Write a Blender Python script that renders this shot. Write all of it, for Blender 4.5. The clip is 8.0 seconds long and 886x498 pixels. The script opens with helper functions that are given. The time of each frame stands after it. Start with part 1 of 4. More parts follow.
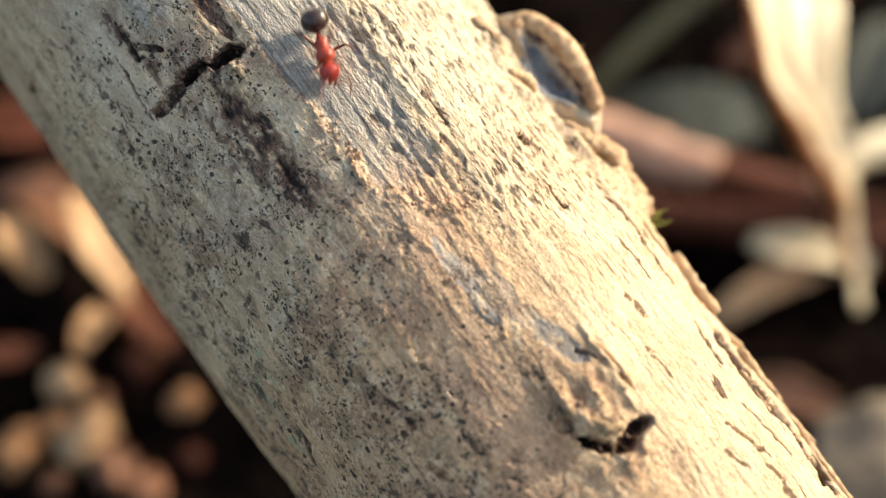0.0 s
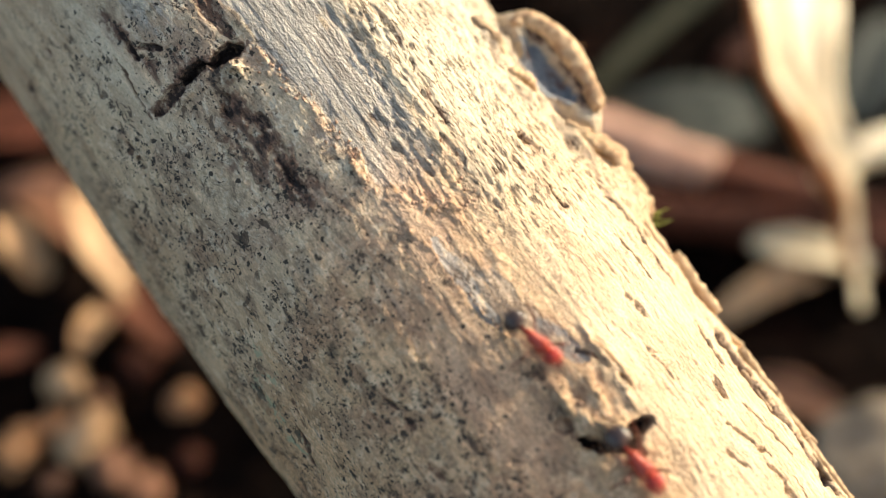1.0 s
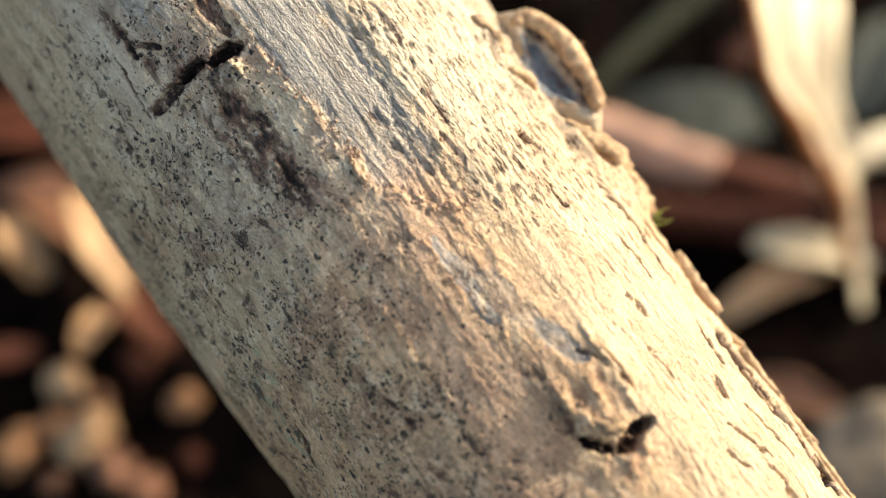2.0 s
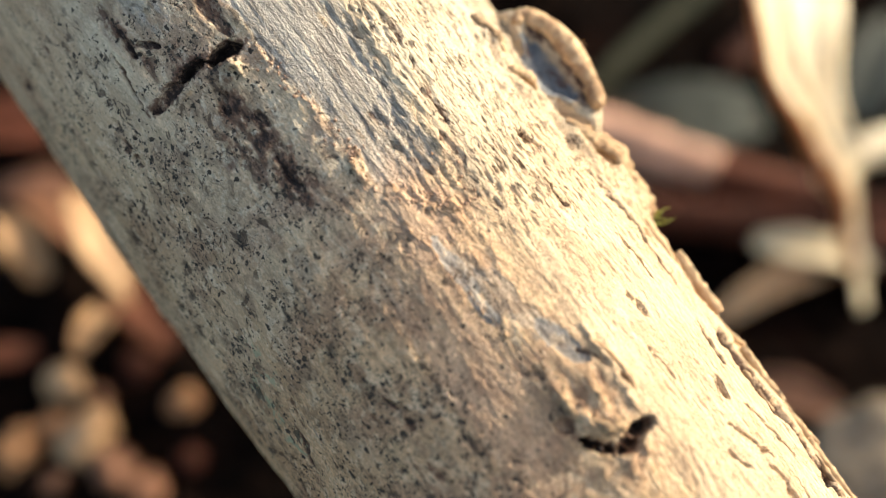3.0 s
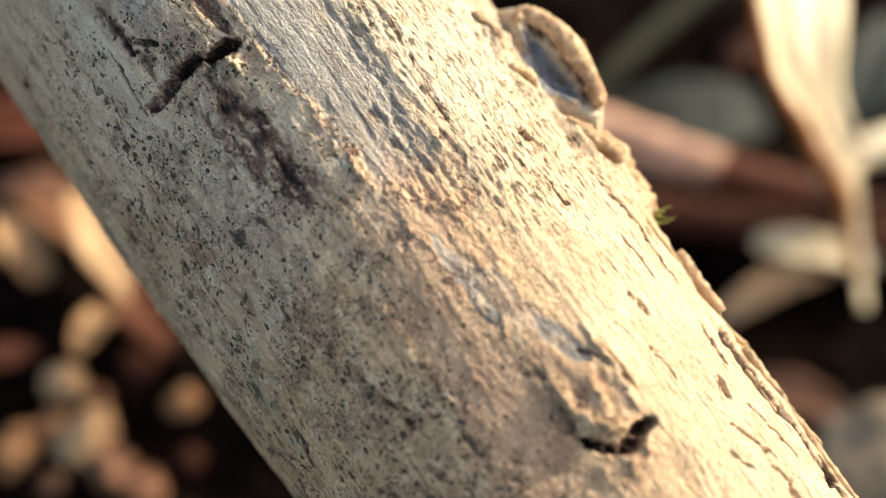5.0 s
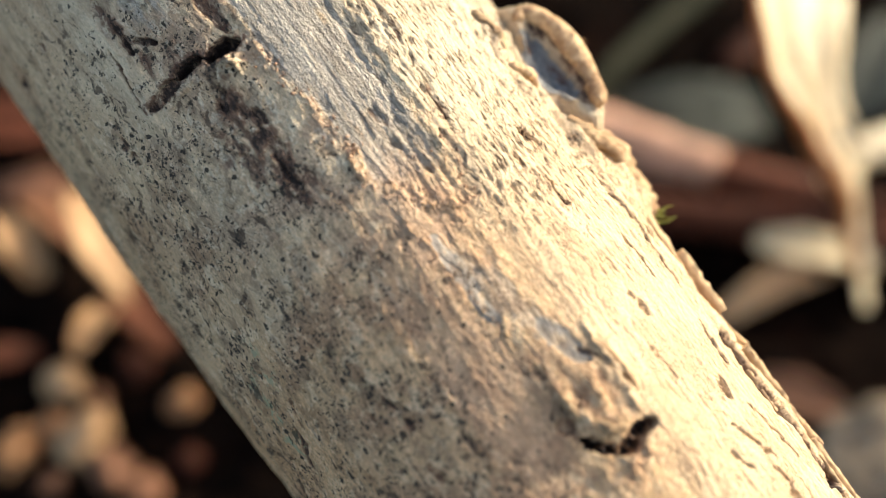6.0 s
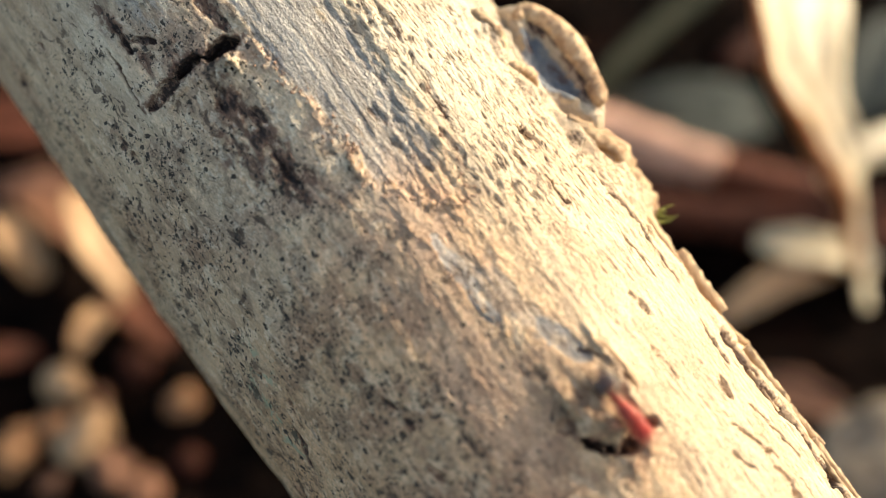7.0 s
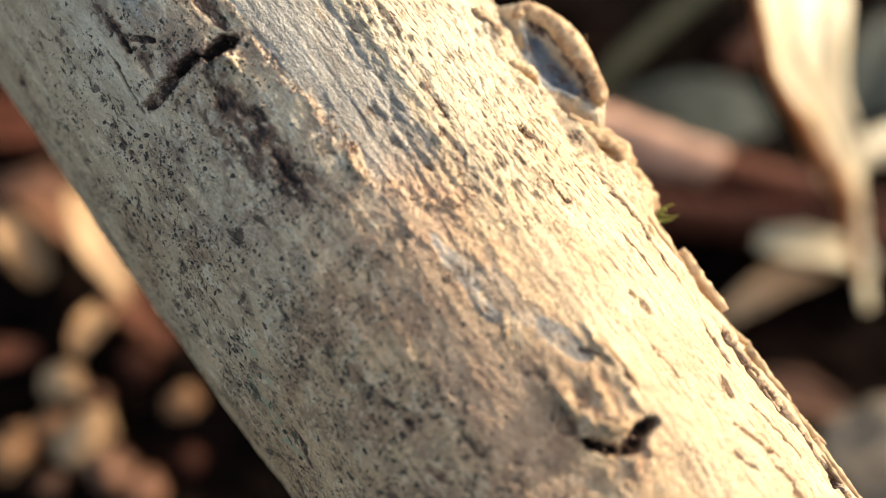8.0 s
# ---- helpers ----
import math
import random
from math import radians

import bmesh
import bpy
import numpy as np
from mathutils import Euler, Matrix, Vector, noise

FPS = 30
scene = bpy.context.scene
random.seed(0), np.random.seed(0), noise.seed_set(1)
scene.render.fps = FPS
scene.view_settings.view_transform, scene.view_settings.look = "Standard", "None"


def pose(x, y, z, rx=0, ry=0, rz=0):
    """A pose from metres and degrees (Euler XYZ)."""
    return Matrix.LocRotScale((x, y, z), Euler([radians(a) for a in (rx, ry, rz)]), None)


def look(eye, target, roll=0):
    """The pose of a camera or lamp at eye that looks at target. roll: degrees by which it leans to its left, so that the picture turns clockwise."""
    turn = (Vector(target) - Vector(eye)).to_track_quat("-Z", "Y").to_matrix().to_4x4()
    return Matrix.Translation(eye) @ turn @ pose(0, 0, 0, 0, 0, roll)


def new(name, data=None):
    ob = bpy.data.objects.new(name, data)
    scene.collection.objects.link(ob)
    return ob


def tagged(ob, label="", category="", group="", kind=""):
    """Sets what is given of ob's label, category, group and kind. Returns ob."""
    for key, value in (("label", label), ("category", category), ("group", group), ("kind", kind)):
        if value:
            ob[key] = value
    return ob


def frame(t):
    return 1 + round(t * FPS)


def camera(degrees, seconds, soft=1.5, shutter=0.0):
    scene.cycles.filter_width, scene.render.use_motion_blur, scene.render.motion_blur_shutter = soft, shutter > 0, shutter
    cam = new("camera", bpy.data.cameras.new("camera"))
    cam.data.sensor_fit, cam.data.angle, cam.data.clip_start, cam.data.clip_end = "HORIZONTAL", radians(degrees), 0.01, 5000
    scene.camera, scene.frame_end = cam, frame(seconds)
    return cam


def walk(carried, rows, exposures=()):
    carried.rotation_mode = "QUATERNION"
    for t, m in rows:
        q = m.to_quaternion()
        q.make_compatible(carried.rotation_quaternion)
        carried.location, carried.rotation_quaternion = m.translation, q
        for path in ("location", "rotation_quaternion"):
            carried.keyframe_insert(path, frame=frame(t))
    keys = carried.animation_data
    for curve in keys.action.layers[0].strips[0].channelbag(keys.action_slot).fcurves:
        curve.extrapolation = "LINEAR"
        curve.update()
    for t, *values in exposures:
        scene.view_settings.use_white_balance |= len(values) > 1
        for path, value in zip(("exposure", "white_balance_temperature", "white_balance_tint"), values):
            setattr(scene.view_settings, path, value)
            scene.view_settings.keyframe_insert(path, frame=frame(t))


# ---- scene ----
# ---------------------------------------------------------------- camera
cam = camera(40, 8.0, 1.0, 0.7)
cam.data.dof.use_dof = True
cam.data.dof.focus_distance = 0.0953
cam.data.dof.aperture_fstop = 11.0
EYE = Vector((0.0, 0.0, 0.12))


def drift(t):
    """The slow straight push towards the branch."""
    k = (t - 4.0) / 4.0
    return pose(0.00017 * k, 0.0007 * k, EYE.z - 0.00111 * k, 40 + 0.0163 * k, 0.085 * k, 0.0435 * k)


walk(cam, [(t, drift(t)) for t in (0, 1, 2, 3, 4, 5, 6, 7, 8)])

# ---------------------------------------------------------------- light
SUN = Vector((0.807, 0.404, 0.430)).normalized()
world = bpy.data.worlds.new("sky")
scene.world = world
world.use_nodes = True
sky = world.node_tree.nodes.new("ShaderNodeTexSky")
sky.sky_type = "NISHITA"
sky.sun_disc = False
sky.sun_elevation = math.asin(SUN.z)
sky.sun_rotation = math.atan2(SUN.x, SUN.y)
sky.air_density, sky.dust_density, sky.ozone_density = 1.0, 3.0, 0.5
world.node_tree.links.new(sky.outputs[0], world.node_tree.nodes["Background"].inputs[0])
world.node_tree.nodes["Background"].inputs[1].default_value = 0.15
sun_data = bpy.data.lights.new("sun", "SUN")
sun_data.energy, sun_data.angle, sun_data.color = 3.15, radians(0.6), (1.0, 0.93, 0.80)
sun = new("sun", sun_data)
sun.matrix_world = look(SUN * 5, (0, 0, 0))
scene.view_settings.exposure = 0.89
scene.view_settings.use_white_balance = True
scene.view_settings.white_balance_temperature = 7200
scene.view_settings.white_balance_tint = 8

# ---------------------------------------------------------------- node helpers


def blank(name, rough=0.8, spec=0.3):
    m = bpy.data.materials.new(name)
    m.use_nodes = True
    b = m.node_tree.nodes["Principled BSDF"]
    b.inputs["Roughness"].default_value = rough
    b.inputs["Specular IOR Level"].default_value = spec
    return m, m.node_tree, b


def plug(nt, socket, value):
    if isinstance(value, bpy.types.NodeSocket):
        nt.links.new(value, socket)
    elif isinstance(value, (tuple, list)) and len(value) == 3 and socket.type == "RGBA":
        socket.default_value = (*value, 1)
    else:
        socket.default_value = value


def coords(nt, scale=(1, 1, 1), kind="Object"):
    c = nt.nodes.new("ShaderNodeTexCoord")
    m = nt.nodes.new("ShaderNodeMapping")
    m.inputs["Scale"].default_value = scale
    nt.links.new(c.outputs[kind], m.inputs["Vector"])
    return m.outputs[0]


def grain(nt, vec, scale, detail=4.0, rough=0.55, distort=0.0):
    n = nt.nodes.new("ShaderNodeTexNoise")
    plug(nt, n.inputs["Vector"], vec)
    n.inputs["Scale"].default_value = scale
    n.inputs["Detail"].default_value = detail
    n.inputs["Roughness"].default_value = rough
    n.inputs["Distortion"].default_value = distort
    return n.outputs["Fac"]


def span(nt, fac, lo, hi, to_lo=0.0, to_hi=1.0):
    n = nt.nodes.new("ShaderNodeMapRange")
    n.interpolation_type = "SMOOTHSTEP"
    plug(nt, n.inputs[0], fac)
    for i, v in enumerate((lo, hi, to_lo, to_hi)):
        n.inputs[i + 1].default_value = v
    return n.outputs[0]


def calc(nt, op, a, b=0.0):
    n = nt.nodes.new("ShaderNodeMath")
    n.operation = op
    plug(nt, n.inputs[0], a)
    plug(nt, n.inputs[1], b)
    return n.outputs[0]


def blend(nt, fac, a, b, kind="MIX"):
    n = nt.nodes.new("ShaderNodeMix")
    n.data_type = "RGBA"
    n.blend_type = kind
    plug(nt, n.inputs[0], fac)
    plug(nt, n.inputs[6], a)
    plug(nt, n.inputs[7], b)
    return n.outputs[2]


def blend_value(nt, amount, factor):
    """A factor that acts by an amount: 1 where the amount is 0."""
    return calc(nt, "ADD", 1.0, calc(nt, "MULTIPLY", amount, calc(nt, "SUBTRACT", factor, 1.0)))


def field(nt, name):
    n = nt.nodes.new("ShaderNodeAttribute")
    n.attribute_name = name
    return n.outputs["Fac"]


def relief(nt, bsdf, height, distance, strength=1.0):
    n = nt.nodes.new("ShaderNodeBump")
    n.inputs["Strength"].default_value = strength
    n.inputs["Distance"].default_value = distance
    nt.links.new(height, n.inputs["Height"])
    nt.links.new(n.outputs[0], bsdf.inputs["Normal"])


def shade_of(nt, low=0.75, high=1.25):
    """A brightness that differs from object to object."""
    n = nt.nodes.new("ShaderNodeObjectInfo")
    return span(nt, n.outputs["Random"], 0, 1, low, high)


def times(nt, colour, factor):
    n = nt.nodes.new("ShaderNodeVectorMath")
    n.operation = "SCALE"
    plug(nt, n.inputs[0], colour)
    plug(nt, n.inputs["Scale"], factor)
    return n.outputs[0]


# ---------------------------------------------------------------- materials


def branch_wood():
    m, nt, b = blank("weathered_wood", 0.7, 0.5)
    iso = coords(nt)
    along = coords(nt, (1, 0.2, 1))
    half = coords(nt, (1, 0.5, 1))
    fleck_shade = field(nt, "fleck_shade")
    cream = field(nt, "cream")
    # papery inner bark, mottled at several scales
    base = blend(nt, span(nt, grain(nt, along, 420, 5, 0.65), 0.35, 0.66), (0.82, 0.645, 0.43), (0.60, 0.445, 0.29))
    base = blend(nt, span(nt, grain(nt, iso, 85, 3, 0.6), 0.42, 0.62, 0, 0.5), base, (0.62, 0.475, 0.30))
    base = blend(nt, span(nt, grain(nt, iso, 190, 5, 0.65), 0.44, 0.60, 0, 0.6), base, (0.42, 0.265, 0.185))
    base = blend(nt, span(nt, grain(nt, iso, 1100, 5, 0.72), 0.53, 0.62, 0, 0.75), base, (0.82, 0.69, 0.50))
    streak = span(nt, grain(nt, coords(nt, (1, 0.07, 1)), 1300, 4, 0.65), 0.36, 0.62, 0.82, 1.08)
    base = times(nt, base, blend_value(nt, span(nt, fleck_shade, 0.0, 0.6, 1.0, 0.25), streak))
    # silvery bare wood with drawn-out fibres
    fibre = grain(nt, coords(nt, (1, 0.05, 1)), 3400, 4, 0.7)
    silver = blend(nt, span(nt, fibre, 0.34, 0.66), (0.19, 0.168, 0.145), (0.68, 0.625, 0.54))
    loose = calc(nt, "MULTIPLY", calc(nt, "SUBTRACT", grain(nt, half, 700, 5, 0.65), 0.5), 1.2)
    loose = calc(nt, "ADD", loose, calc(nt, "MULTIPLY", calc(nt, "SUBTRACT", grain(nt, coords(nt, (1, 0.07, 1)), 1000, 4, 0.6), 0.52), 2.4))
    base = blend(nt, span(nt, calc(nt, "ADD", field(nt, "bare"), loose), 0.35, 0.75, 0, 0.9), base, silver)
    # smooth slate-grey plaques
    base = blend(nt, span(nt, calc(nt, "ADD", field(nt, "slate"), calc(nt, "MULTIPLY", loose, 0.35)), 0.35, 0.55, 0, 0.9), base, blend(nt, span(nt, grain(nt, half, 600, 3), 0.35, 0.65), (0.24, 0.275, 0.31), (0.38, 0.40, 0.415)))
    # cream tone on the sunny flank; at the far left it paints bounced light
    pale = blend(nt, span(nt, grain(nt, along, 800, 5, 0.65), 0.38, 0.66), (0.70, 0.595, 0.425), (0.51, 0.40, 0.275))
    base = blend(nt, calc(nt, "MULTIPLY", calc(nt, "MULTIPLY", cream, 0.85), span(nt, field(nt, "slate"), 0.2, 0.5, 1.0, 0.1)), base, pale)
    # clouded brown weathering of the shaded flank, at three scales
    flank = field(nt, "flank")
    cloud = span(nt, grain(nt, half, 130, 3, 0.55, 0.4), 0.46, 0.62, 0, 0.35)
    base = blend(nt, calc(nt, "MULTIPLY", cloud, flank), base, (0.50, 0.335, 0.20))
    speckled = calc(nt, "MAXIMUM", fleck_shade, calc(nt, "MULTIPLY", flank, 0.78))
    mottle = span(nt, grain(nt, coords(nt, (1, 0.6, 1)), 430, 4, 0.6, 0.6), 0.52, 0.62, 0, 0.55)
    base = blend(nt, calc(nt, "MULTIPLY", mottle, speckled), base, (0.24, 0.155, 0.10))
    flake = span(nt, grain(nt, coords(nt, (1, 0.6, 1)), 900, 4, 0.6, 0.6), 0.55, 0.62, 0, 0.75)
    base = blend(nt, calc(nt, "MULTIPLY", flake, speckled), base, (0.80, 0.70, 0.53))
    # pinkish brown skin left below the torn edge
    film = blend(nt, span(nt, grain(nt, coords(nt, (1, 0.4, 1)), 520, 4, 0.6, 0.5), 0.40, 0.62), (0.64, 0.48, 0.355), (0.42, 0.295, 0.215))
    base = blend(nt, span(nt, calc(nt, "ADD", field(nt, "skin"), calc(nt, "MULTIPLY", loose, 0.4)), 0.2, 0.8, 0, 0.72), base, film)
    # warm tint low down and at the left: tan skin plus painted bounce light
    tint = nt.nodes.new("ShaderNodeVectorMath")
    tint.operation = "MULTIPLY"
    plug(nt, tint.inputs[0], base)
    tint.inputs[1].default_value = (1.08, 0.908, 0.77)
    base = blend(nt, field(nt, "tan"), base, tint.outputs[0])
    # brown flecks all over, dense on the left flank; low down they paint shade
    fleck = span(nt, grain(nt, coords(nt, (1, 0.6, 1)), 950, 5, 0.66, 0.6), 0.555, 0.625)
    patch = span(nt, grain(nt, iso, 240, 3), 0.36, 0.62, 0.15, 1.0)
    fleck = calc(nt, "MULTIPLY", fleck, calc(nt, "MULTIPLY", patch, span(nt, speckled, 0.0, 0.55, 0.2, 0.9)))
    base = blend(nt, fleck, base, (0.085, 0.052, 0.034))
    blot = calc(nt, "MULTIPLY", span(nt, grain(nt, half, 480, 6, 0.68, 0.5), 0.52, 0.64), span(nt, fleck_shade, 0.1, 0.8, 0, 0.42))
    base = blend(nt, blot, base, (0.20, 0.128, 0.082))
    # fine dark pores drawn out along the grain on the sunny flank
    pore = span(nt, grain(nt, coords(nt, (1, 0.33, 1)), 3300, 3, 0.6, 0.4), 0.56, 0.62)
    pore2 = span(nt, grain(nt, coords(nt, (1, 0.30, 1)), 2000, 4, 0.6, 0.5), 0.60, 0.65)
    pore = calc(nt, "MULTIPLY", calc(nt, "MAXIMUM", calc(nt, "MULTIPLY", pore, 0.9), pore2), field(nt, "pored"))
    base = blend(nt, calc(nt, "MULTIPLY", pore, 0.85), base, (0.14, 0.088, 0.055))
    # ochre crumbs and torn fibre
    base = blend(nt, span(nt, calc(nt, "MULTIPLY", field(nt, "ochre"), span(nt, grain(nt, iso, 2200, 4, 0.65), 0.38, 0.62, 0.1, 1.2)), 0.25, 0.9, 0, 0.85), base, (0.55, 0.33, 0.18))
    # dark brown patches: soaked rot, and shade put into cracks, hollows and splits
    soak_shade = calc(nt, "MULTIPLY", field(nt, "soak_shade"), span(nt, grain(nt, half, 1300, 6, 0.72), 0.36, 0.60, 0.25, 1.25))
    base = blend(nt, span(nt, soak_shade, 0.12, 0.45, 0, 0.8), base, (0.160, 0.070, 0.042))
    base = blend(nt, span(nt, soak_shade, 0.45, 0.95, 0, 0.95), base, (0.030, 0.015, 0.011))
    grit = span(nt, grain(nt, half, 5600, 3, 0.7), 0.36, 0.66, 1.14, 0.78)
    base = times(nt, base, blend_value(nt, span(nt, cream, 0.1, 0.6, 1.0, 0.6), grit))
    # green algae film
    alga = calc(nt, "MULTIPLY", field(nt, "alga"), span(nt, grain(nt, coords(nt, (1, 0.6, 1)), 1300, 5, 0.65, 0.5), 0.50, 0.60))
    base = blend(nt, span(nt, alga, 0.1, 0.7, 0, 0.8), base, (0.40, 0.44, 0.28))
    base = blend(nt, span(nt, calc(nt, "MULTIPLY", field(nt, "alga"), span(nt, grain(nt, coords(nt, (1, 0.6, 1)), 850, 5, 0.68, 0.6), 0.52, 0.58)), 0.2, 0.7, 0, 0.85), base, (0.05, 0.05, 0.036))
    # black fungal dots, each cell has one or none
    warp = nt.nodes.new("ShaderNodeVectorMath")
    warp.operation = "MULTIPLY_ADD"
    wn = nt.nodes.new("ShaderNodeTexNoise")
    wn.inputs["Scale"].default_value = 2600
    wn.inputs["Detail"].default_value = 4
    nt.links.new(iso, wn.inputs["Vector"])
    nt.links.new(wn.outputs["Color"], warp.inputs[0])
    warp.inputs[1].default_value = (0.0007, 0.0007, 0.0007)
    nt.links.new(coords(nt, (1, 0.78, 1)), warp.inputs[2])
    crowd = calc(nt, "MULTIPLY", calc(nt, "MULTIPLY", span(nt, speckled, 0.25, 0.8), field(nt, "dotted")), span(nt, grain(nt, iso, 200, 5, 0.65), 0.40, 0.60, 0.10, 1.0))
    for scale, reach, share, strength in ((1250, 0.24, 0.36, 0.93), (2100, 0.32, 0.76, 0.96), (3700, 0.37, 0.8, 0.93)):
        v = nt.nodes.new("ShaderNodeTexVoronoi")
        v.inputs["Scale"].default_value = scale
        nt.links.new(warp.outputs[0], v.inputs["Vector"])
        pick = nt.nodes.new("ShaderNodeSeparateColor")
        nt.links.new(v.outputs["Color"], pick.inputs[0])
        there = calc(nt, "LESS_THAN", pick.outputs[0], calc(nt, "MULTIPLY", crowd, share))
        small = span(nt, pick.outputs[1], 0, 1, reach * 0.35, reach * 1.25)
        ink = span(nt, calc(nt, "SUBTRACT", v.outputs["Distance"], small), -0.07, 0.07, 1.0, 0.0)
        base = blend(nt, calc(nt, "MULTIPLY", calc(nt, "MULTIPLY", ink, there), strength), base, (0.026, 0.019, 0.014))
    speck = calc(nt, "MULTIPLY", span(nt, grain(nt, coords(nt, (1, 0.7, 1)), 2300, 4, 0.65, 0.6), 0.58, 0.66), span(nt, crowd, 0.15, 0.6))
    base = blend(nt, calc(nt, "MULTIPLY", speck, 0.75), base, (0.045, 0.036, 0.028))
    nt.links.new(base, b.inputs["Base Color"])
    nt.links.new(span(nt, fibre, 0.3, 0.7, 0.42, 0.8), b.inputs["Roughness"])
    bumps = calc(nt, "ADD", calc(nt, "MULTIPLY", fibre, calc(nt, "MULTIPLY", span(nt, fleck_shade, 0.05, 0.5, 0.55, 0.1), span(nt, field(nt, "pored"), 0.1, 0.6, 1.0, 0.35))), calc(nt, "MULTIPLY", grain(nt, coords(nt, (1, 0.65, 1)), 2400, 6, 0.72), 0.95))
    bumps = calc(nt, "SUBTRACT", bumps, calc(nt, "ADD", calc(nt, "MULTIPLY", pore, 0.9), calc(nt, "MULTIPLY", fleck, 0.4)))
    bumps = calc(nt, "ADD", bumps, calc(nt, "MULTIPLY", grain(nt, coords(nt, (1, 0.35, 1)), 5600, 3, 0.6, 0.3), 0.55))
    sand = grain(nt, coords(nt, (1, 0.55, 1)), 7200, 2, 0.5, 0.4)
    bumps = calc(nt, "ADD", bumps, calc(nt, "MULTIPLY", sand, span(nt, field(nt, "bare"), 0.2, 0.8, 0.3, 0.85)))
    bumps = calc(nt, "MULTIPLY", bumps, span(nt, cream, 0.3, 0.9, 1.0, 0.5))
    relief(nt, b, bumps, 0.00030, 1.0)
    return m


def earth():
    m, nt, b = blank("shade_dark_soil", 1.0, 0.04)
    v = coords(nt)
    # blacker than humus: shade of the gaps between litter is in the colour
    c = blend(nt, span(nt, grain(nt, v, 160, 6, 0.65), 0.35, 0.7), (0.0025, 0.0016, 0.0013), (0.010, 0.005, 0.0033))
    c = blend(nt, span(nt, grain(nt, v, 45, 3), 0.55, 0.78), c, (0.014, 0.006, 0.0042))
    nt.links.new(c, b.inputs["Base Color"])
    relief(nt, b, grain(nt, v, 700, 5, 0.7), 0.0012, 0.9)
    return m


def litter(name, pale, dark, rough=0.6, spec=0.3, low=0.8, high=1.2, streak=0.2):
    """Dry plant matter: streaked along its length, blotched, each piece a little different."""
    m, nt, b = blank(name, rough, spec)
    c = blend(nt, span(nt, grain(nt, coords(nt, (streak, 1, 1)), 900, 4, 0.6), 0.32, 0.68), pale, dark)
    c = blend(nt, span(nt, grain(nt, coords(nt), 130, 4), 0.52, 0.75, 0, 0.75), c, tuple(x * 0.55 for x in dark))
    nt.links.new(times(nt, c, shade_of(nt, low, high)), b.inputs["Base Color"])
    relief(nt, b, grain(nt, coords(nt, (streak, 1, 1)), 1500, 4, 0.65), 0.0003, 0.7)
    return m


def shell(name, colour, deep, rough, spec):
    """Ant cuticle: smooth, faintly mottled and finely pitted."""
    m, nt, b = blank(name, rough, spec)
    v = coords(nt)
    nt.links.new(blend(nt, span(nt, grain(nt, v, 1400, 3), 0.4, 0.7), colour, deep), b.inputs["Base Color"])
    relief(nt, b, grain(nt, v, 9000, 2), 0.00003, 0.5)
    return m


WOOD = branch_wood()
SOIL = earth()
STRAW = litter("bleached_straw", (0.80, 0.72, 0.54), (0.66, 0.52, 0.32), 0.36, 0.5, 0.9, 1.1)
TAN = litter("tan_leaf", (0.46, 0.285, 0.155), (0.26, 0.145, 0.07), 0.6, 0.25)
RUST = litter("rust_brown_rim", (0.36, 0.14, 0.05), (0.22, 0.075, 0.028), 0.5, 0.3)
RUSSET = litter("russet_bark", (0.105, 0.034, 0.019), (0.048, 0.014, 0.008), 0.65, 0.15)
OLIVE = litter("grey_green_leaf", (0.054, 0.064, 0.056), (0.032, 0.039, 0.035), 0.7, 0.2)
DIM = litter("dark_olive_leaf", (0.060, 0.060, 0.042), (0.034, 0.036, 0.024), 0.9, 0.05)
DARKRED = litter("dark_red_bark", (0.066, 0.020, 0.012), (0.030, 0.010, 0.006), 0.7, 0.12)
MAROON = litter("maroon_bark", (0.15, 0.055, 0.030), (0.075, 0.026, 0.015), 0.7, 0.15)
PINK = litter("pinkish_bark", (0.56, 0.34, 0.25), (0.36, 0.20, 0.14), 0.6, 0.3)
FAWN = litter("fawn_leaf", (0.53, 0.35, 0.20), (0.35, 0.205, 0.108), 0.55, 0.3)
CHIP = litter("reddish_chip", (0.24, 0.115, 0.066), (0.14, 0.062, 0.036), 0.7, 0.25)
CLOD = litter("clay_clod", (0.50, 0.275, 0.145), (0.22, 0.105, 0.054), 0.95, 0.1, 0.55, 1.25, 1.0)
STONE = litter("grey_stone", (0.34, 0.28, 0.21), (0.18, 0.14, 0.10), 0.9, 0.2, 0.85, 1.15, 1.0)
MOSS = litter("moss_green", (0.42, 0.46, 0.11), (0.22, 0.26, 0.06), 0.6, 0.3)
CRUMB = litter("ochre_crumb", (0.58, 0.38, 0.26), (0.36, 0.21, 0.13), 0.6, 0.4, 1.0, 1.0, 1.0)
SPLINT = litter("splintered_bark", (0.60, 0.44, 0.27), (0.34, 0.21, 0.12), 0.75, 0.25)
RED = shell("red_cuticle", (0.42, 0.045, 0.030), (0.28, 0.022, 0.017), 0.28, 0.5)
ROSE = shell("pale_red_cuticle", (0.47, 0.075, 0.042), (0.32, 0.036, 0.022), 0.28, 0.5)
BLACK = shell("dark_cuticle", (0.060, 0.036, 0.030), (0.030, 0.018, 0.015), 0.22, 0.6)
AMBER = shell("amber_cuticle", (0.22, 0.060, 0.032), (0.12, 0.026, 0.014), 0.4, 0.5)

# ---------------------------------------------------------------- mesh helpers


def part(name, bm, material, parent=None, label="", smooth=True):
    me = bpy.data.meshes.new(name)
    bmesh.ops.recalc_face_normals(bm, faces=bm.faces)
    bm.to_mesh(me)
    bm.free()
    me.materials.append(material)
    if smooth:
        me.shade_smooth()
    ob = new(name, me)
    ob.parent = parent
    if label:
        ob["label"] = label
    return ob


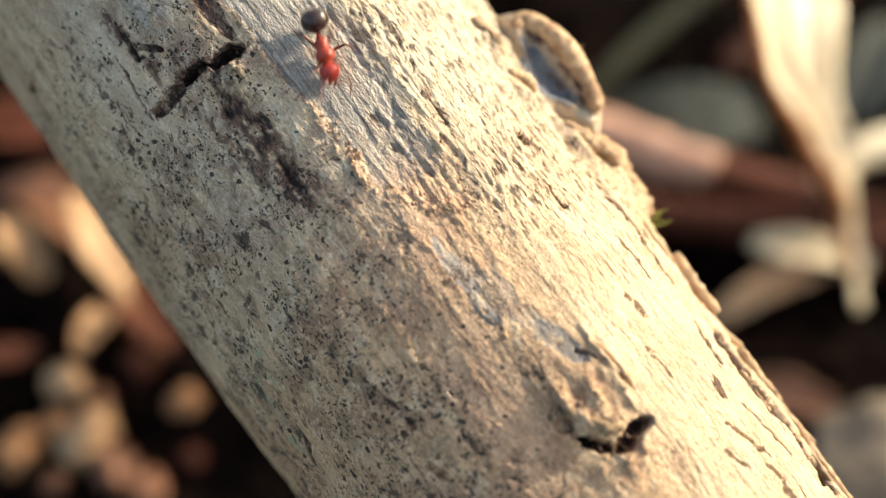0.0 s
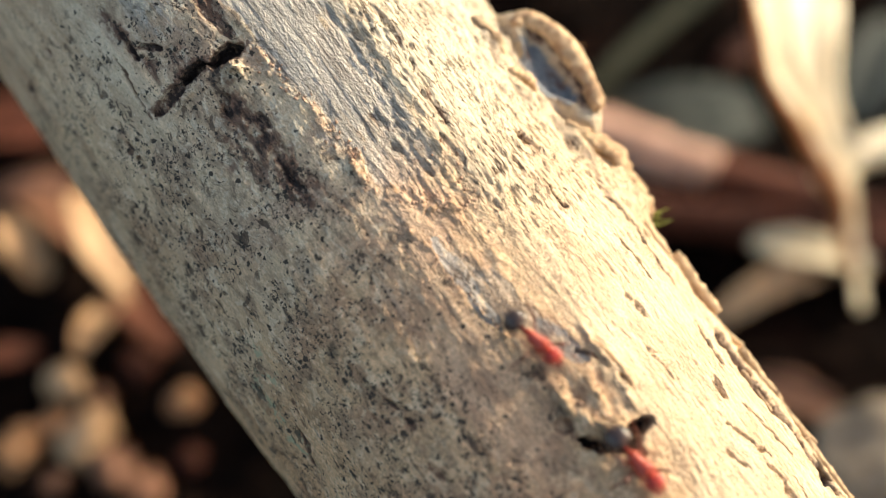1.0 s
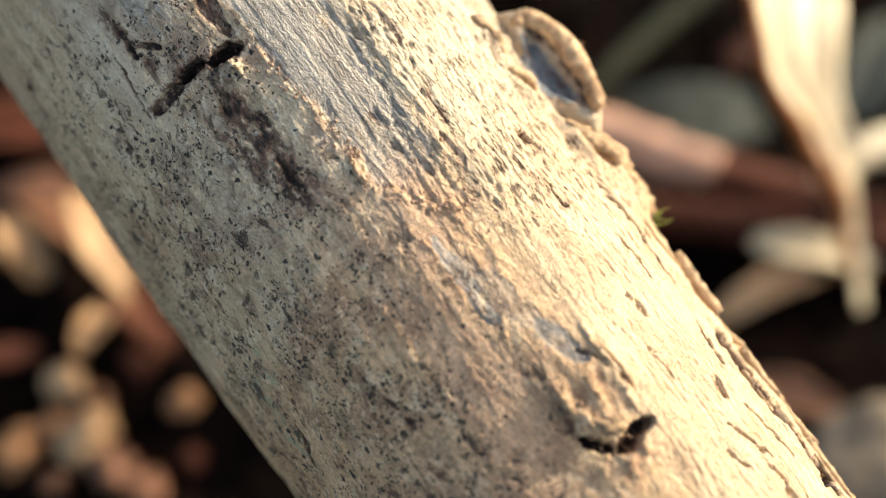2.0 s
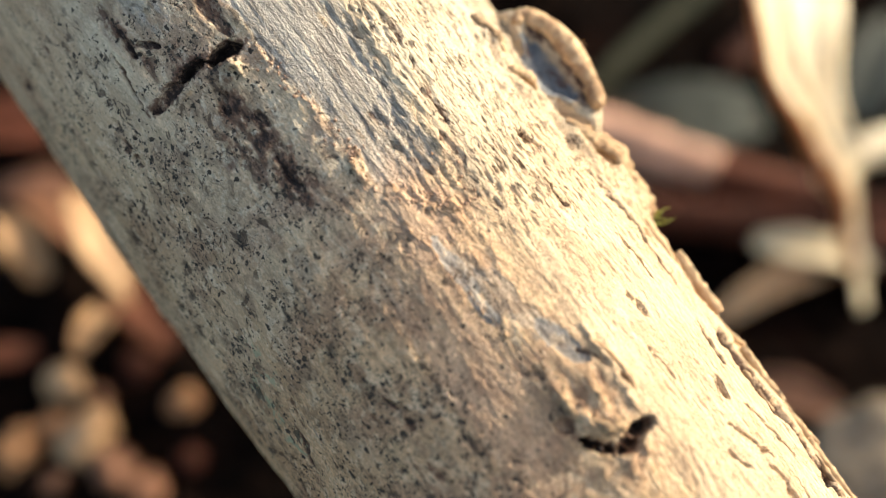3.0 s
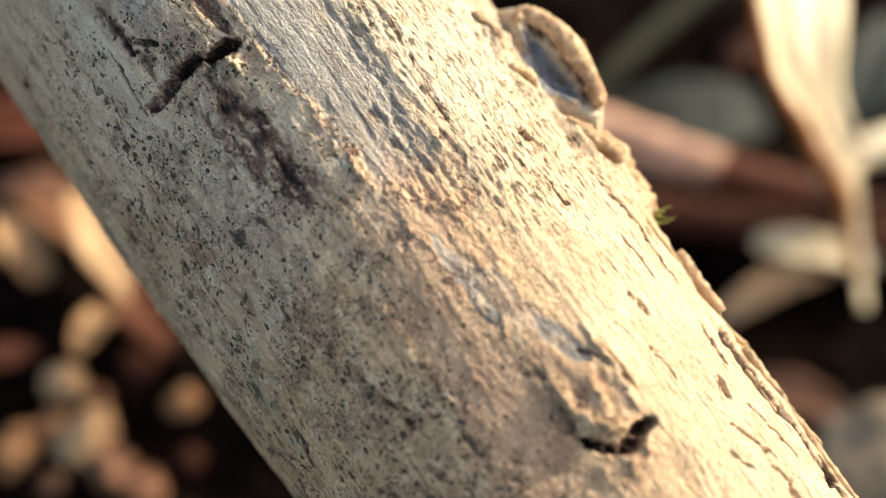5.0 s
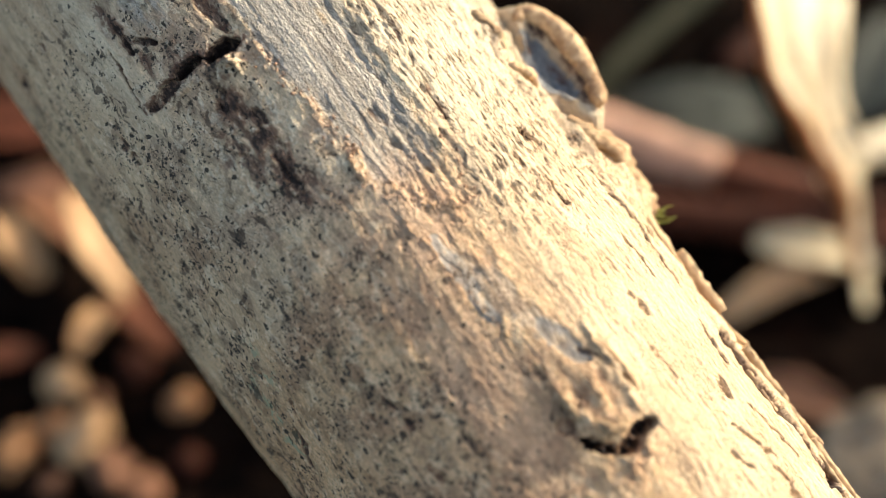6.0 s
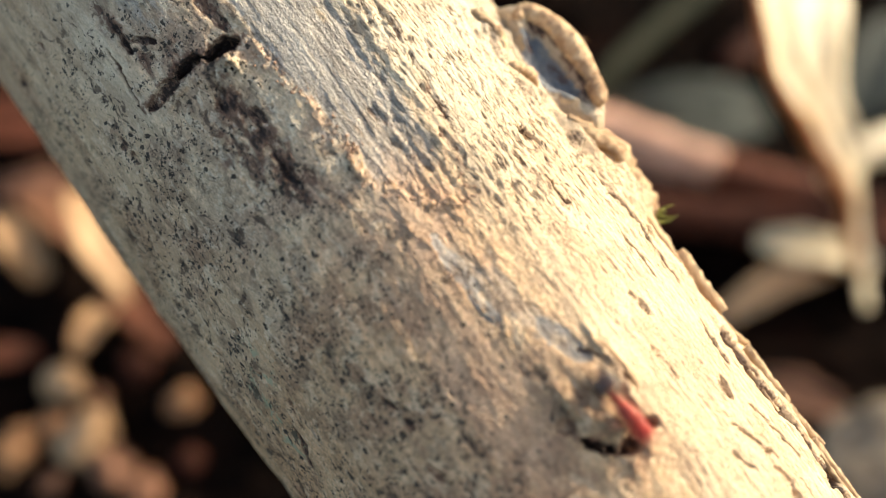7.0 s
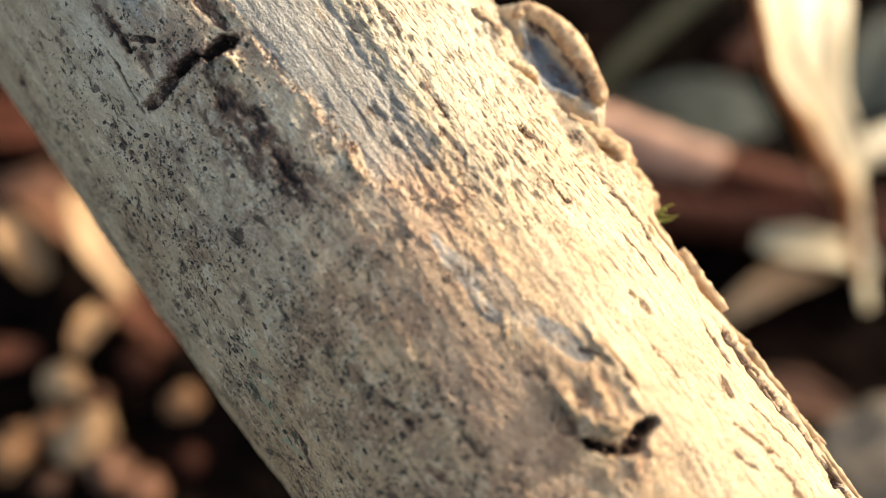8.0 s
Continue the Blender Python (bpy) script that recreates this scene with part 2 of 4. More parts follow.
def sheet_mesh(name, co, nu, nv, material):
    """A mesh from an nu x nv grid of places (v runs fastest)."""
    me = bpy.data.meshes.new(name)
    i = (np.arange(nu - 1)[:, None] * nv + np.arange(nv - 1)[None, :]).ravel()
    quads = np.stack([i, i + nv, i + nv + 1, i + 1], 1).astype(np.int32)
    me.vertices.add(len(co))
    me.vertices.foreach_set("co", co.astype(np.float32).ravel())
    me.loops.add(quads.size)
    me.loops.foreach_set("vertex_index", quads.ravel())
    me.polygons.add(len(quads))
    me.polygons.foreach_set("loop_start", np.arange(0, quads.size, 4, dtype=np.int32))
    me.update(calc_edges=True)
    me.validate()
    me.shade_smooth()
    me.materials.append(material)
    return me


def tube_bm(path, radii, sides=14, seed=0, rough_by=0.08):
    """A knobbly stick along a path of points, closed at both ends."""
    bm = bmesh.new()
    pts = [Vector(p) for p in path]
    rings = []
    for i, p in enumerate(pts):
        ahead = (pts[min(i + 1, len(pts) - 1)] - pts[max(i - 1, 0)]).normalized()
        side = ahead.cross(Vector((0.13, 0.2, 0.97))).normalized()
        up = side.cross(ahead)
        rings.append([bm.verts.new(p + (side * math.cos(t) + up * math.sin(t)) * radii[i] * (1 + rough_by * noise.noise((i * 0.7, math.cos(t) * 1.5 + seed, math.sin(t) * 1.5)))) for t in [2 * math.pi * k / sides for k in range(sides)]])
    for lo, hi in zip(rings, rings[1:]):
        for k in range(sides):
            bm.faces.new((lo[k], lo[(k + 1) % sides], hi[(k + 1) % sides], hi[k]))
    bm.faces.new(rings[0])
    bm.faces.new(list(reversed(rings[-1])))
    return bm


def smooth_path(points, n):
    """n points on a smooth curve through the given ones."""
    p = np.array(points, float)
    t = np.linspace(0, len(p) - 1, n)
    i = np.clip(t.astype(int), 0, len(p) - 2)
    f = (t - i)[:, None]
    a, b, c, d = p[np.maximum(i - 1, 0)], p[i], p[i + 1], p[np.minimum(i + 2, len(p) - 1)]
    return 0.5 * (2 * b + (c - a) * f + (2 * a - 5 * b + 4 * c - d) * f ** 2 + (3 * b - a - 3 * c + d) * f ** 3)


TABLE = np.random.default_rng(7).random((256, 256))


def wave(x, y, seed=0):
    """Smooth value noise in 0..1 on numpy arrays."""
    x, y = np.asarray(x, float) + seed * 17.31, np.asarray(y, float) + seed * 9.77
    xi, yi = np.floor(x).astype(int), np.floor(y).astype(int)
    fx, fy = x - xi, y - yi
    fx, fy = fx * fx * (3 - 2 * fx), fy * fy * (3 - 2 * fy)
    a, c = xi & 255, (xi + 1) & 255
    d, e = yi & 255, (yi + 1) & 255
    return (TABLE[a, d] * (1 - fx) + TABLE[c, d] * fx) * (1 - fy) + (TABLE[a, e] * (1 - fx) + TABLE[c, e] * fx) * fy


def rough(x, y, seed=0, octaves=4):
    """Fractal noise, about -1..1."""
    total, amp, norm = 0.0, 1.0, 0.0
    for k in range(octaves):
        total = total + amp * (wave(x * 2 ** k, y * 2 ** k, seed + k * 3) * 2 - 1)
        norm += amp
        amp *= 0.55
    return total / norm * 1.5


def ease(x, lo, hi):
    t = np.clip((x - lo) / (hi - lo), 0, 1)
    return t * t * (3 - 2 * t)


def spot(s, a, s0, a0, rs, ra):
    return np.exp(-(((s - s0) / rs) ** 2 + ((a - a0) / ra) ** 2))


def slash(s, a, p, q, width):
    """1 on the line from p to q, falling to 0 at the given half width, tapered to its ends."""
    (s0, a0), (s1, a1) = p, q
    ds, da = s1 - s0, a1 - a0
    n = math.hypot(ds, da)
    k = np.clip(((s - s0) * ds + (a - a0) * da) / n ** 2, 0, 1)
    off = np.hypot(s - s0 - k * ds, a - a0 - k * da)
    w = width * (0.35 + 0.65 * np.sqrt(np.clip(4 * k * (1 - k), 0, 1)))
    return 1 - ease(off / w, 0.55, 1.15)


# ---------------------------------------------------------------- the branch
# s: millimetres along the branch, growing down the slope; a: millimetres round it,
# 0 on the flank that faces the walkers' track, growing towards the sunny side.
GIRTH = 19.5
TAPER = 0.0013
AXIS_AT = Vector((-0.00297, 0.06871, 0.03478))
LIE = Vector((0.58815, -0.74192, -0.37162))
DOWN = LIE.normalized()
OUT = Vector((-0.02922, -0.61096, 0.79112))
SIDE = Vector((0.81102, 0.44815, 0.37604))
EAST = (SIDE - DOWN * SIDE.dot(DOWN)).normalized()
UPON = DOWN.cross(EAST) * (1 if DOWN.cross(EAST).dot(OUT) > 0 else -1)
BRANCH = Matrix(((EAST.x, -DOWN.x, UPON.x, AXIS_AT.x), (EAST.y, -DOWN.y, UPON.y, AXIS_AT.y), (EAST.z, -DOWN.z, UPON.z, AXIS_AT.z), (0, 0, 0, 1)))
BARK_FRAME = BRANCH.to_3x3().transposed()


def way_down(s):
    """The way down the axis for a mark s, in millimetres: the marks lie wider apart where the branch is thicker."""
    return s / (1 + TAPER * s)


def stoutness(u):
    """How thick the branch is at that way, against its middle."""
    return 1 - TAPER * np.maximum(u, -80)


def stand(s, a, r):
    """Places r millimetres off the axis, in the branch's own space, in metres."""
    u = way_down(s)
    r = r * stoutness(u)
    lie, out, side = (np.array(BARK_FRAME @ v) for v in (LIE, OUT, SIDE))
    th = a / GIRTH
    return (np.multiply.outer(u, lie) + np.multiply.outer(r * np.cos(th), out) + np.multiply.outer(r * np.sin(th), side)) * 0.001


def bare_band(s, a):
    """Where the papery layer has come off and silvery wood shows."""
    left = 1.3 + 0.09 * (s + 19) + 0.75 * rough(s / 3.2, a / 2, 31, 4)
    right = 8.2 + 0.35 * rough(s / 2.2, a / 4, 32, 3)
    upper = ease(a, left - 0.9, left + 0.6) * (1 - ease(a, right - 0.4, right + 0.4)) * (1 - ease(s + 0.9 * rough(s / 2, a / 1.1, 33), -6.0, -3.0))
    mid = 4.0 + 0.19 * s
    lower = (1 - ease(np.abs(a - mid + 0.9 * rough(s / 2.2, a / 1.2, 34)), 0.5, 1.3)) * ease(s, -3, 0) * (1 - ease(s, 9.5, 12))
    return np.clip(upper, 0, 1), np.clip(lower, 0, 1)


def surface(s, a, far=False):
    """How far the bark stands off the mean round, in millimetres, and its tints."""
    s, a = np.asarray(s, float), np.asarray(a, float)
    aw = a + 0.7 * rough(s / 13, a / 7, 1, 2)
    # ragged coordinates for everything torn
    sr = s + 0.30 * rough(s / 1.0, a / 0.8, 71, 4)
    ar = a + 0.30 * rough(s / 1.2, a / 0.7, 72, 4)
    back = 1 - ease(np.abs(a), 46, 58)
    h = 0.45 * rough(s / 24, a / 11, 2, 3) + 0.07 * rough(s / 7, a / 3.0, 3, 3)
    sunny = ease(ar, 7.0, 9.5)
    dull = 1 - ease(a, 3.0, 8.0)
    bare, scrape = bare_band(s, a)
    # worn edge where the papery layer stops, and the sunken wood beside it
    h = h - (0.09 + 0.07 * rough(s / 4, a / 2, 93, 3)) * bare - 0.07 * scrape + 0.34 * ease(ar, 6.5, 8.9) * (1 - ease(a, 9.0, 16.0)) * (1 - ease(s, -3, 8)) * (0.75 + 0.5 * rough(s / 4, a / 3, 73, 3))
    # furrows of the torn zone
    torn = spot(s, a, -6.5, 6.8, 5.5, 2.3) + 0.8 * spot(s, a, -14.5, 9.6, 4.5, 2.2) + 0.55 * spot(s, a, 2, 5.4, 7.0, 1.7)
    h = h + torn * (0.10 * rough(s / 5.0, aw / 0.9, 4, 3) + 0.15 * rough(s / 3.0, aw / 0.36, 74, 3) + 0.16 * rough(s / 0.7, aw / 0.35, 5, 4))
    # fibres
    h = h + (0.018 + 0.04 * bare + 0.012 * sunny) * rough(s / 4.5, aw / 0.30, 6, 3)
    h = h + 0.05 * (0.15 + 0.5 * sunny * (1 - 0.7 * ease(s, 4, 16))) * rough(s / 4.0, aw / 0.95, 7, 3) + 0.022 * sunny * rough(s / 1.1, aw / 0.45, 97, 4)
    # short dashes and pits on the sunny flank
    d1 = ease(wave(s / 0.85 + 0.6 * wave(s / 3, aw, 75), aw / 0.22, 8), 0.68, 0.84) * ease(wave(s / 5, aw / 2.5, 9), 0.25, 0.6)
    d2 = ease(wave(sr / 1.8, (aw + ar - a) / 0.42, 10), 0.83, 0.95)
    d3 = ease(wave(s / 0.8, aw / 0.17, 20), 0.66, 0.88)
    worn = 1 - 0.5 * ease(s + 2.5 * rough(s / 6, a / 3, 94, 2), -1, 12)
    h = h - sunny * worn * (0.20 * d1 + 0.13 * d2 + 0.07 * d3)
    # pocks, scales and grains of the shaded flank
    p1 = ease(wave(sr / 0.55, ar / 0.40, 11), 0.72, 0.92)
    p2 = ease(wave(sr / 1.6, ar / 0.8, 12), 0.76, 0.93)
    scale = ease(wave(sr / 2.4, ar / 1.3, 76), 0.48, 0.56)
    h = h + dull * (0.060 * rough(s / 1.0, aw / 0.7, 13, 5) - 0.055 * p1 - 0.09 * p2 + 0.035 * scale) * (1 - 0.5 * bare) * (1 - 0.55 * ease(a, -3.0, 2.0) * ease(s, -4, 4))
    h = h + 0.02 * rough(s / 0.45, aw / 0.3, 77, 2)
    slate = np.maximum(0.7 * slash(sr, ar, (-0.2, 3.5), (8.2, 3.5), 0.8), 1.25 * slash(sr, ar, (9.2, 6.1), (13.8, 7.2), 0.85))
    h = h * (1 - 0.6 * slate) - 0.05 * slate + 0.95 * spot(s, a, 14, 8.8, 11, 5.2) + 0.5 * spot(s, a, 0, -27, 14, 8)
    # the cross crack: three offset slits
    crack = np.maximum.reduce([
        0.32 * slash(sr, ar, (-20.5, -8.4), (-21.1, -5.2), 0.62),
        slash(sr, ar, (-21.3, -5.4), (-21.2, -3.0), 0.56),
        slash(sr, ar, (-21.0, -2.6), (-20.5, 0.35), 0.70)])
    halo = np.maximum.reduce([slash(sr, ar, (-20.6, -8.9), (-21.1, -5.0), 0.9), slash(sr, ar, (-21.3, -5.8), (-21.2, -2.6), 1.0), slash(sr, ar, (-21.0, -3.0), (-20.5, 0.6), 1.1)])
    h = h - 1.9 * crack + 0.75 * spot(s, a, -19.4, -1.1, 0.8, 0.95) * (1 + 1.2 * rough(s / 0.5, a / 0.5, 15, 3)) + 0.22 * spot(s, a, -19.9, -5.5, 0.5, 2.6) * (1 + rough(s / 0.5, a / 0.5, 78, 3))
    # torn pocket above the crack
    pocket = np.maximum.reduce([slash(sr, ar, (-27.6, -6.8), (-24.7, -7.0), 0.36), slash(sr, ar, (-25.4, -6.1), (-24.0, -5.0), 0.42), 0.7 * slash(s, ar, (-26.2, -8.4), (-20.8, -9.1), 0.13), 0.5 * slash(sr, ar, (-29.8, -6.8), (-26.6, -7.6), 0.6), 0.9 * slash(sr, ar, (-18.6, -2.9), (-16.8, -3.8), 0.42)])
    h = h - 0.55 * pocket * (0.75 + 0.7 * rough(s / 0.7, a / 0.5, 100, 3)) - 0.3 * spot(s, a, -23.3, -4.0, 1.7, 1.5) * (1 + 0.6 * rough(s / 0.8, a / 0.5, 79, 3))
    # sunken rotten patch under the crack
    rot = np.clip(0.85 * spot(sr, ar, -14.0, -2.7, 4.6, 1.5) + 0.6 * spot(sr, ar, -13.2, -5.4, 2.4, 1.3) + 0.5 * spot(sr, ar, -9.8, -2.6, 2.2, 0.9), 0, 1)
    groove = slash(sr, ar, (-30.5, -0.2), (-21.6, 0.1), 0.75)
    h = h - 0.26 * rot * (0.6 + 1.2 * rough(s / 0.6, aw / 0.4, 16, 4)) - 0.35 * groove * (0.7 + 0.6 * rough(s / 1.2, a / 0.5, 80, 3))
    gash = slash(sr, ar, (-16.5, -1.7), (-9.0, -2.5), 0.62) * ease(wave(s / 0.9, a / 0.6, 81), 0.25, 0.7)
    h = h - 0.3 * gash
    # little crumbs along the torn edges, here and there
    seam = np.maximum.reduce([0.6 * slash(sr, ar, (-20.0, 0.9), (-9.0, 2.4), 0.8), slash(sr, ar, (-9.5, 2.6), (-6.6, 1.7), 0.45), slash(sr, ar, (-5.6, 2.4), (-1.0, 6.6), 1.0), slash(sr, ar, (-2.5, 2.6), (9.0, 3.6), 0.25)])
    seam = seam * ease(wave(s / 1.5, a / 1.2, 82), 0.25, 0.7)
    h = h + seam * (0.12 + 0.26 * rough(s / 0.5, a / 0.4, 17, 3))
    # knot scar low on the track: curled lips above a V-shaped hollow
    lip = 0.5 * spot(sr, ar, 15.2, 4.3, 1.3, 0.45) + 0.5 * spot(sr, ar, 17.2, 4.8, 1.1, 0.5) + 0.55 * spot(sr, ar, 18.8, 6.2, 0.7, 0.9) + 0.45 * spot(sr, ar, 13.6, 8.6, 2.2, 0.3) + 0.4 * spot(sr, ar, 17.6, 8.4, 1.6, 0.4) + 0.4 * spot(sr, ar, 16.2, 6.3, 1.0, 0.3)
    hollow = np.maximum.reduce([slash(sr, ar, (18.3, 3.7), (20.5, 5.2), 0.52), slash(sr, ar, (20.6, 5.5), (20.2, 9.1), 0.72), 0.22 * slash(sr, ar, (16.3, 3.0), (17.4, 3.8), 0.6)])
    dip = slash(sr, ar, (12.6, 7.4), (17.3, 9.2), 0.34) + 0.8 * spot(sr, ar, 15.4, 7.3, 1.2, 0.35) + 0.7 * spot(sr, ar, 15.2, 5.4, 1.4, 0.3) + 0.6 * spot(sr, ar, 17.6, 6.9, 0.8, 0.4) + 0.6 * spot(sr, ar, 17.6, 3.7, 1.2, 0.3)
    h = h + 0.85 * lip * (1 + 0.9 * rough(s / 0.6, a / 0.45, 18, 4)) - 2.1 * hollow - 0.28 * dip + 0.3 * spot(s, a, 21.8, 5.8, 1.2, 2.2) * (1 + rough(s / 0.8, a / 0.6, 83, 3))
    # deep furrows at the lower end of the bare wood and in the swelling above it
    furrow = np.maximum.reduce([slash(sr, ar, (-10.8, 5.4), (-8.4, 6.2), 0.38), slash(sr, ar, (-7.9, 5.3), (-4.2, 6.7), 0.34), slash(sr, ar, (-6.4, 9.0), (-1.0, 8.3), 0.6), slash(sr, ar, (-16.9, 7.9), (-15.7, 8.4), 0.36), slash(sr, ar, (-18.4, 8.9), (-16.8, 9.7), 0.36), slash(sr, ar, (-18.0, 10.6), (-13.2, 11.3), 0.42), slash(s, ar, (-10.1, 9.7), (-6.7, 10.2), 0.2), slash(s, ar, (-12.8, 10.5), (-10.2, 10.3), 0.16), slash(s, ar, (-3.7, 12.7), (-2.4, 12.6), 0.2), 0.7 * slash(sr, ar, (-19.8, 7.5), (-9.0, 7.3), 0.3)])
    h = h - 0.22 * furrow * (0.8 + 0.4 * rough(s / 0.9, a / 0.4, 99, 3))
    # single pits and slits on the sunny flank
    sk, ak = s + 0.45 * rough(s / 1.4, a / 0.9, 91, 4), a + 0.42 * rough(s / 0.9, a / 0.7, 92, 4)
    mark = np.maximum.reduce([slash(sk, ak, (-3.6, 15.7), (-1.8, 16.7), 0.45), slash(sk, ak, (1.0, 14.6), (3.9, 14.8), 0.20), 0.7 * slash(sk, ak, (11.8, 14.2), (14.4, 14.6), 0.30), slash(sk, ak, (21.3, 17.2), (23.6, 17.2), 0.42), slash(sk, ak, (24.5, 15.3), (29.4, 17.4), 0.24), slash(sk, ak, (29.5, 16.4), (33.0, 16.8), 0.34), slash(sk, ak, (24.4, 19.0), (30.6, 20.8), 0.26), slash(sk, ak, (7.6, 18.0), (12.2, 18.4), 0.2), 0.6 * slash(sk, ak, (16.0, 12.6), (19.0, 13.2), 0.2), 0.6 * slash(sk, ak, (26.0, 13.6), (28.2, 14.2), 0.22)])
    h = h - mark * (0.5 + 0.35 * rough(s / 0.6, a / 0.4, 19, 2))
    lump = spot(s, a, -16.0, 9.4, 1.7, 0.8) + spot(s, a, -14.6, 11.3, 2.2, 0.6)
    h = h + lump * (0.15 + 0.4 * rough(sr / 2.0, ar / 0.45, 21, 4))
    # folded old bark along the upper edge
    edge = ease(a, 20.0, 24.5) * back
    fold = rough(s / 4.5, aw / 1.2, 22, 4)
    h = h + edge * (0.10 + 0.65 * np.maximum(fold, -0.45) + 0.15 * rough(s / 1.2, a / 0.5, 84, 3)) * (1 - 0.4 * ease(s, 8, 16))
    h = h + 1.05 * spot(sr, ar, 3.4, 26.0, 3.4, 2.0) * (1 + 0.5 * fold) + 0.7 * spot(s, a, 6.6, 27.0, 1.3, 2.0)
    split = np.maximum.reduce([slash(sk, ak, (17.2, 20.7), (21.4, 20.1), 0.32), slash(sk, ak, (19.6, 24.2), (24.4, 24.0), 0.8), slash(sk, ak, (23.4, 23.2), (30.4, 24.2), 0.75), slash(sk, ak, (30.4, 24.0), (36.0, 24.4), 0.75), slash(sk, ak, (33.7, 22.8), (37.0, 24.4), 0.4), 0.8 * slash(sk, ak, (2.0, 20.4), (9.5, 22.0), 0.26), 0.8 * slash(sk, ak, (8.5, 21.4), (14.0, 22.2), 0.24), 0.7 * slash(sk, ak, (31.0, 18.4), (36.5, 19.0), 0.2)])
    h = h - 1.5 * split * (0.7 + 0.5 * rough(s / 1.5, a / 0.8, 85, 3)) + 0.35 * edge * ease(s, 16, 22) * ease(ar, 23.6, 24.4)
    h = h - 0.5 * ease(ar, 22.5, 23.0) * (1 - ease(ar, 23.2, 23.9)) * ease(wave(s / 3, a / 30, 23), 0.45, 0.75) * ease(s, 0, 9)
    h = h + 0.7 * spot(sr, ar, -12.0, 20.8, 2.4, 0.7) - 0.7 * spot(sr, ar, -11.6, 21.9, 2.0, 0.45) + 0.6 * spot(sr, ar, -5.8, 20.7, 1.3, 0.5) - 0.5 * spot(sr, ar, -5.2, 21.4, 1.2, 0.4) + 0.7 * spot(sr, ar, -0.9, 22.6, 2.4, 0.7) - 0.5 * spot(sr, ar, -0.6, 21.6, 2.4, 0.35)
    h = h * back
    if far:
        return h
    left_pits = np.maximum.reduce([slash(sr, ar, (-30.9, -18.8), (-29.4, -18.8), 0.5), slash(sr, ar, (-30.8, -14.1), (-30.0, -13.6), 0.36), slash(sr, ar, (-22.6, -12.3), (-19.8, -12.7), 0.45), slash(sr, ar, (-19.1, -12.5), (-18.0, -12.2), 0.36), slash(sr, ar, (1.8, -18.2), (3.2, -17.9), 0.55), slash(sr, ar, (3.2, -14.4), (8.4, -17.0), 0.6), slash(sr, ar, (-0.8, -15.4), (0.4, -15.6), 0.5), slash(sr, ar, (5.0, -7.7), (5.8, -7.6), 0.34), slash(sr, ar, (6.9, -6.5), (9.0, -6.2), 0.22), slash(sr, ar, (9.7, -6.2), (10.7, -6.0), 0.42), slash(sr, ar, (7.8, -8.3), (8.5, -8.1), 0.3), 0.6 * slash(sr, ar, (12.3, -8.8), (13.6, -8.4), 0.5), 0.6 * slash(sr, ar, (13.4, -6.8), (15.0, -6.4), 0.45)])
    left_pits = left_pits * ease(wave(s / 0.75, a / 0.6, 101), 0.2, 0.62)
    h = h - 0.25 * left_pits
    # crack, halo, hollow, dip and split terms paint shade; rot and gash are stains
    soak_shade = np.clip(0.9 * crack + 1.05 * rot ** 0.8 * np.clip(0.75 + 0.8 * rough(s / 1.8, aw / 0.8, 24, 3), 0, 1.2) + 0.6 * gash + 0.7 * groove + 0.75 * pocket + 0.35 * spot(s, a, -23.0, -4.6, 1.6, 1.6) + 0.95 * hollow + 0.3 * mark + 0.8 * left_pits + 0.5 * spot(sr, ar, -25.6, -6.6, 4.0, 0.4) + 0.35 * d2 * sunny * worn + 0.15 * p2 * dull + 0.4 * dip + 0.26 * furrow + 1.3 * split + 0.48 * halo + 0.22 * spot(sr, ar, 18.0, 5.0, 3.0, 2.6), 0, 1.3)
    ochre = np.clip(0.9 * seam + 0.4 * torn * ease(wave(s / 2.2, aw / 0.7, 25), 0.45, 0.8) + 0.5 * spot(s, a, -20.0, -5.5, 0.8, 2.4) + 0.5 * edge * ease(wave(s / 2.5, aw / 1.0, 26), 0.5, 0.85) + 0.5 * mark + 0.5 * spot(s, a, 21.5, 5.0, 1.2, 1.2), 0, 1)
    alga = np.clip(spot(sr, ar, 4.0, -17.0, 4.5, 1.3) + 0.7 * spot(sr, ar, -0.5, -14.8, 3.0, 1.0) + 0.35 * spot(s, a, -18, -13, 5, 2) + 0.3 * spot(s, a, 6, -8, 7, 3), 0, 1)
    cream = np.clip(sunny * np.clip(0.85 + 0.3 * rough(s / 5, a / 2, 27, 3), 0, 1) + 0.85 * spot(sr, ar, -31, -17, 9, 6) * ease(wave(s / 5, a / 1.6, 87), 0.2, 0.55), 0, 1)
    # low down the dark flecks reach further over: shade put into the colour
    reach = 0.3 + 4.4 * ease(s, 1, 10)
    fleck_shade = np.clip((1 - ease(a - reach, 0.0, 5.5)) * (0.75 + 0.5 * rough(s / 9, aw / 4, 28, 3)) * (1 - 0.35 * ease(-a, 19.5, 26)) - 0.6 * bare + 0.4 * rot + 0.12 * spot(s, a, 13, 0, 8, 5) - 0.6 * spot(s, a, -31, -17, 8, 5), 0, 1)
    pored = sunny * np.clip(1.1 - 0.72 * ease(s + 3 * rough(s / 6, a / 3, 86, 2), 0, 12), 0, 1)
    bleach = spot(sr, ar, -27.0, -10.0, 8.0, 4.4) * ease(wave(s / 9, aw / 0.8, 95), 0.1, 0.55)
    fleck_shade = np.clip(fleck_shade - 0.6 * bleach, 0, 1)
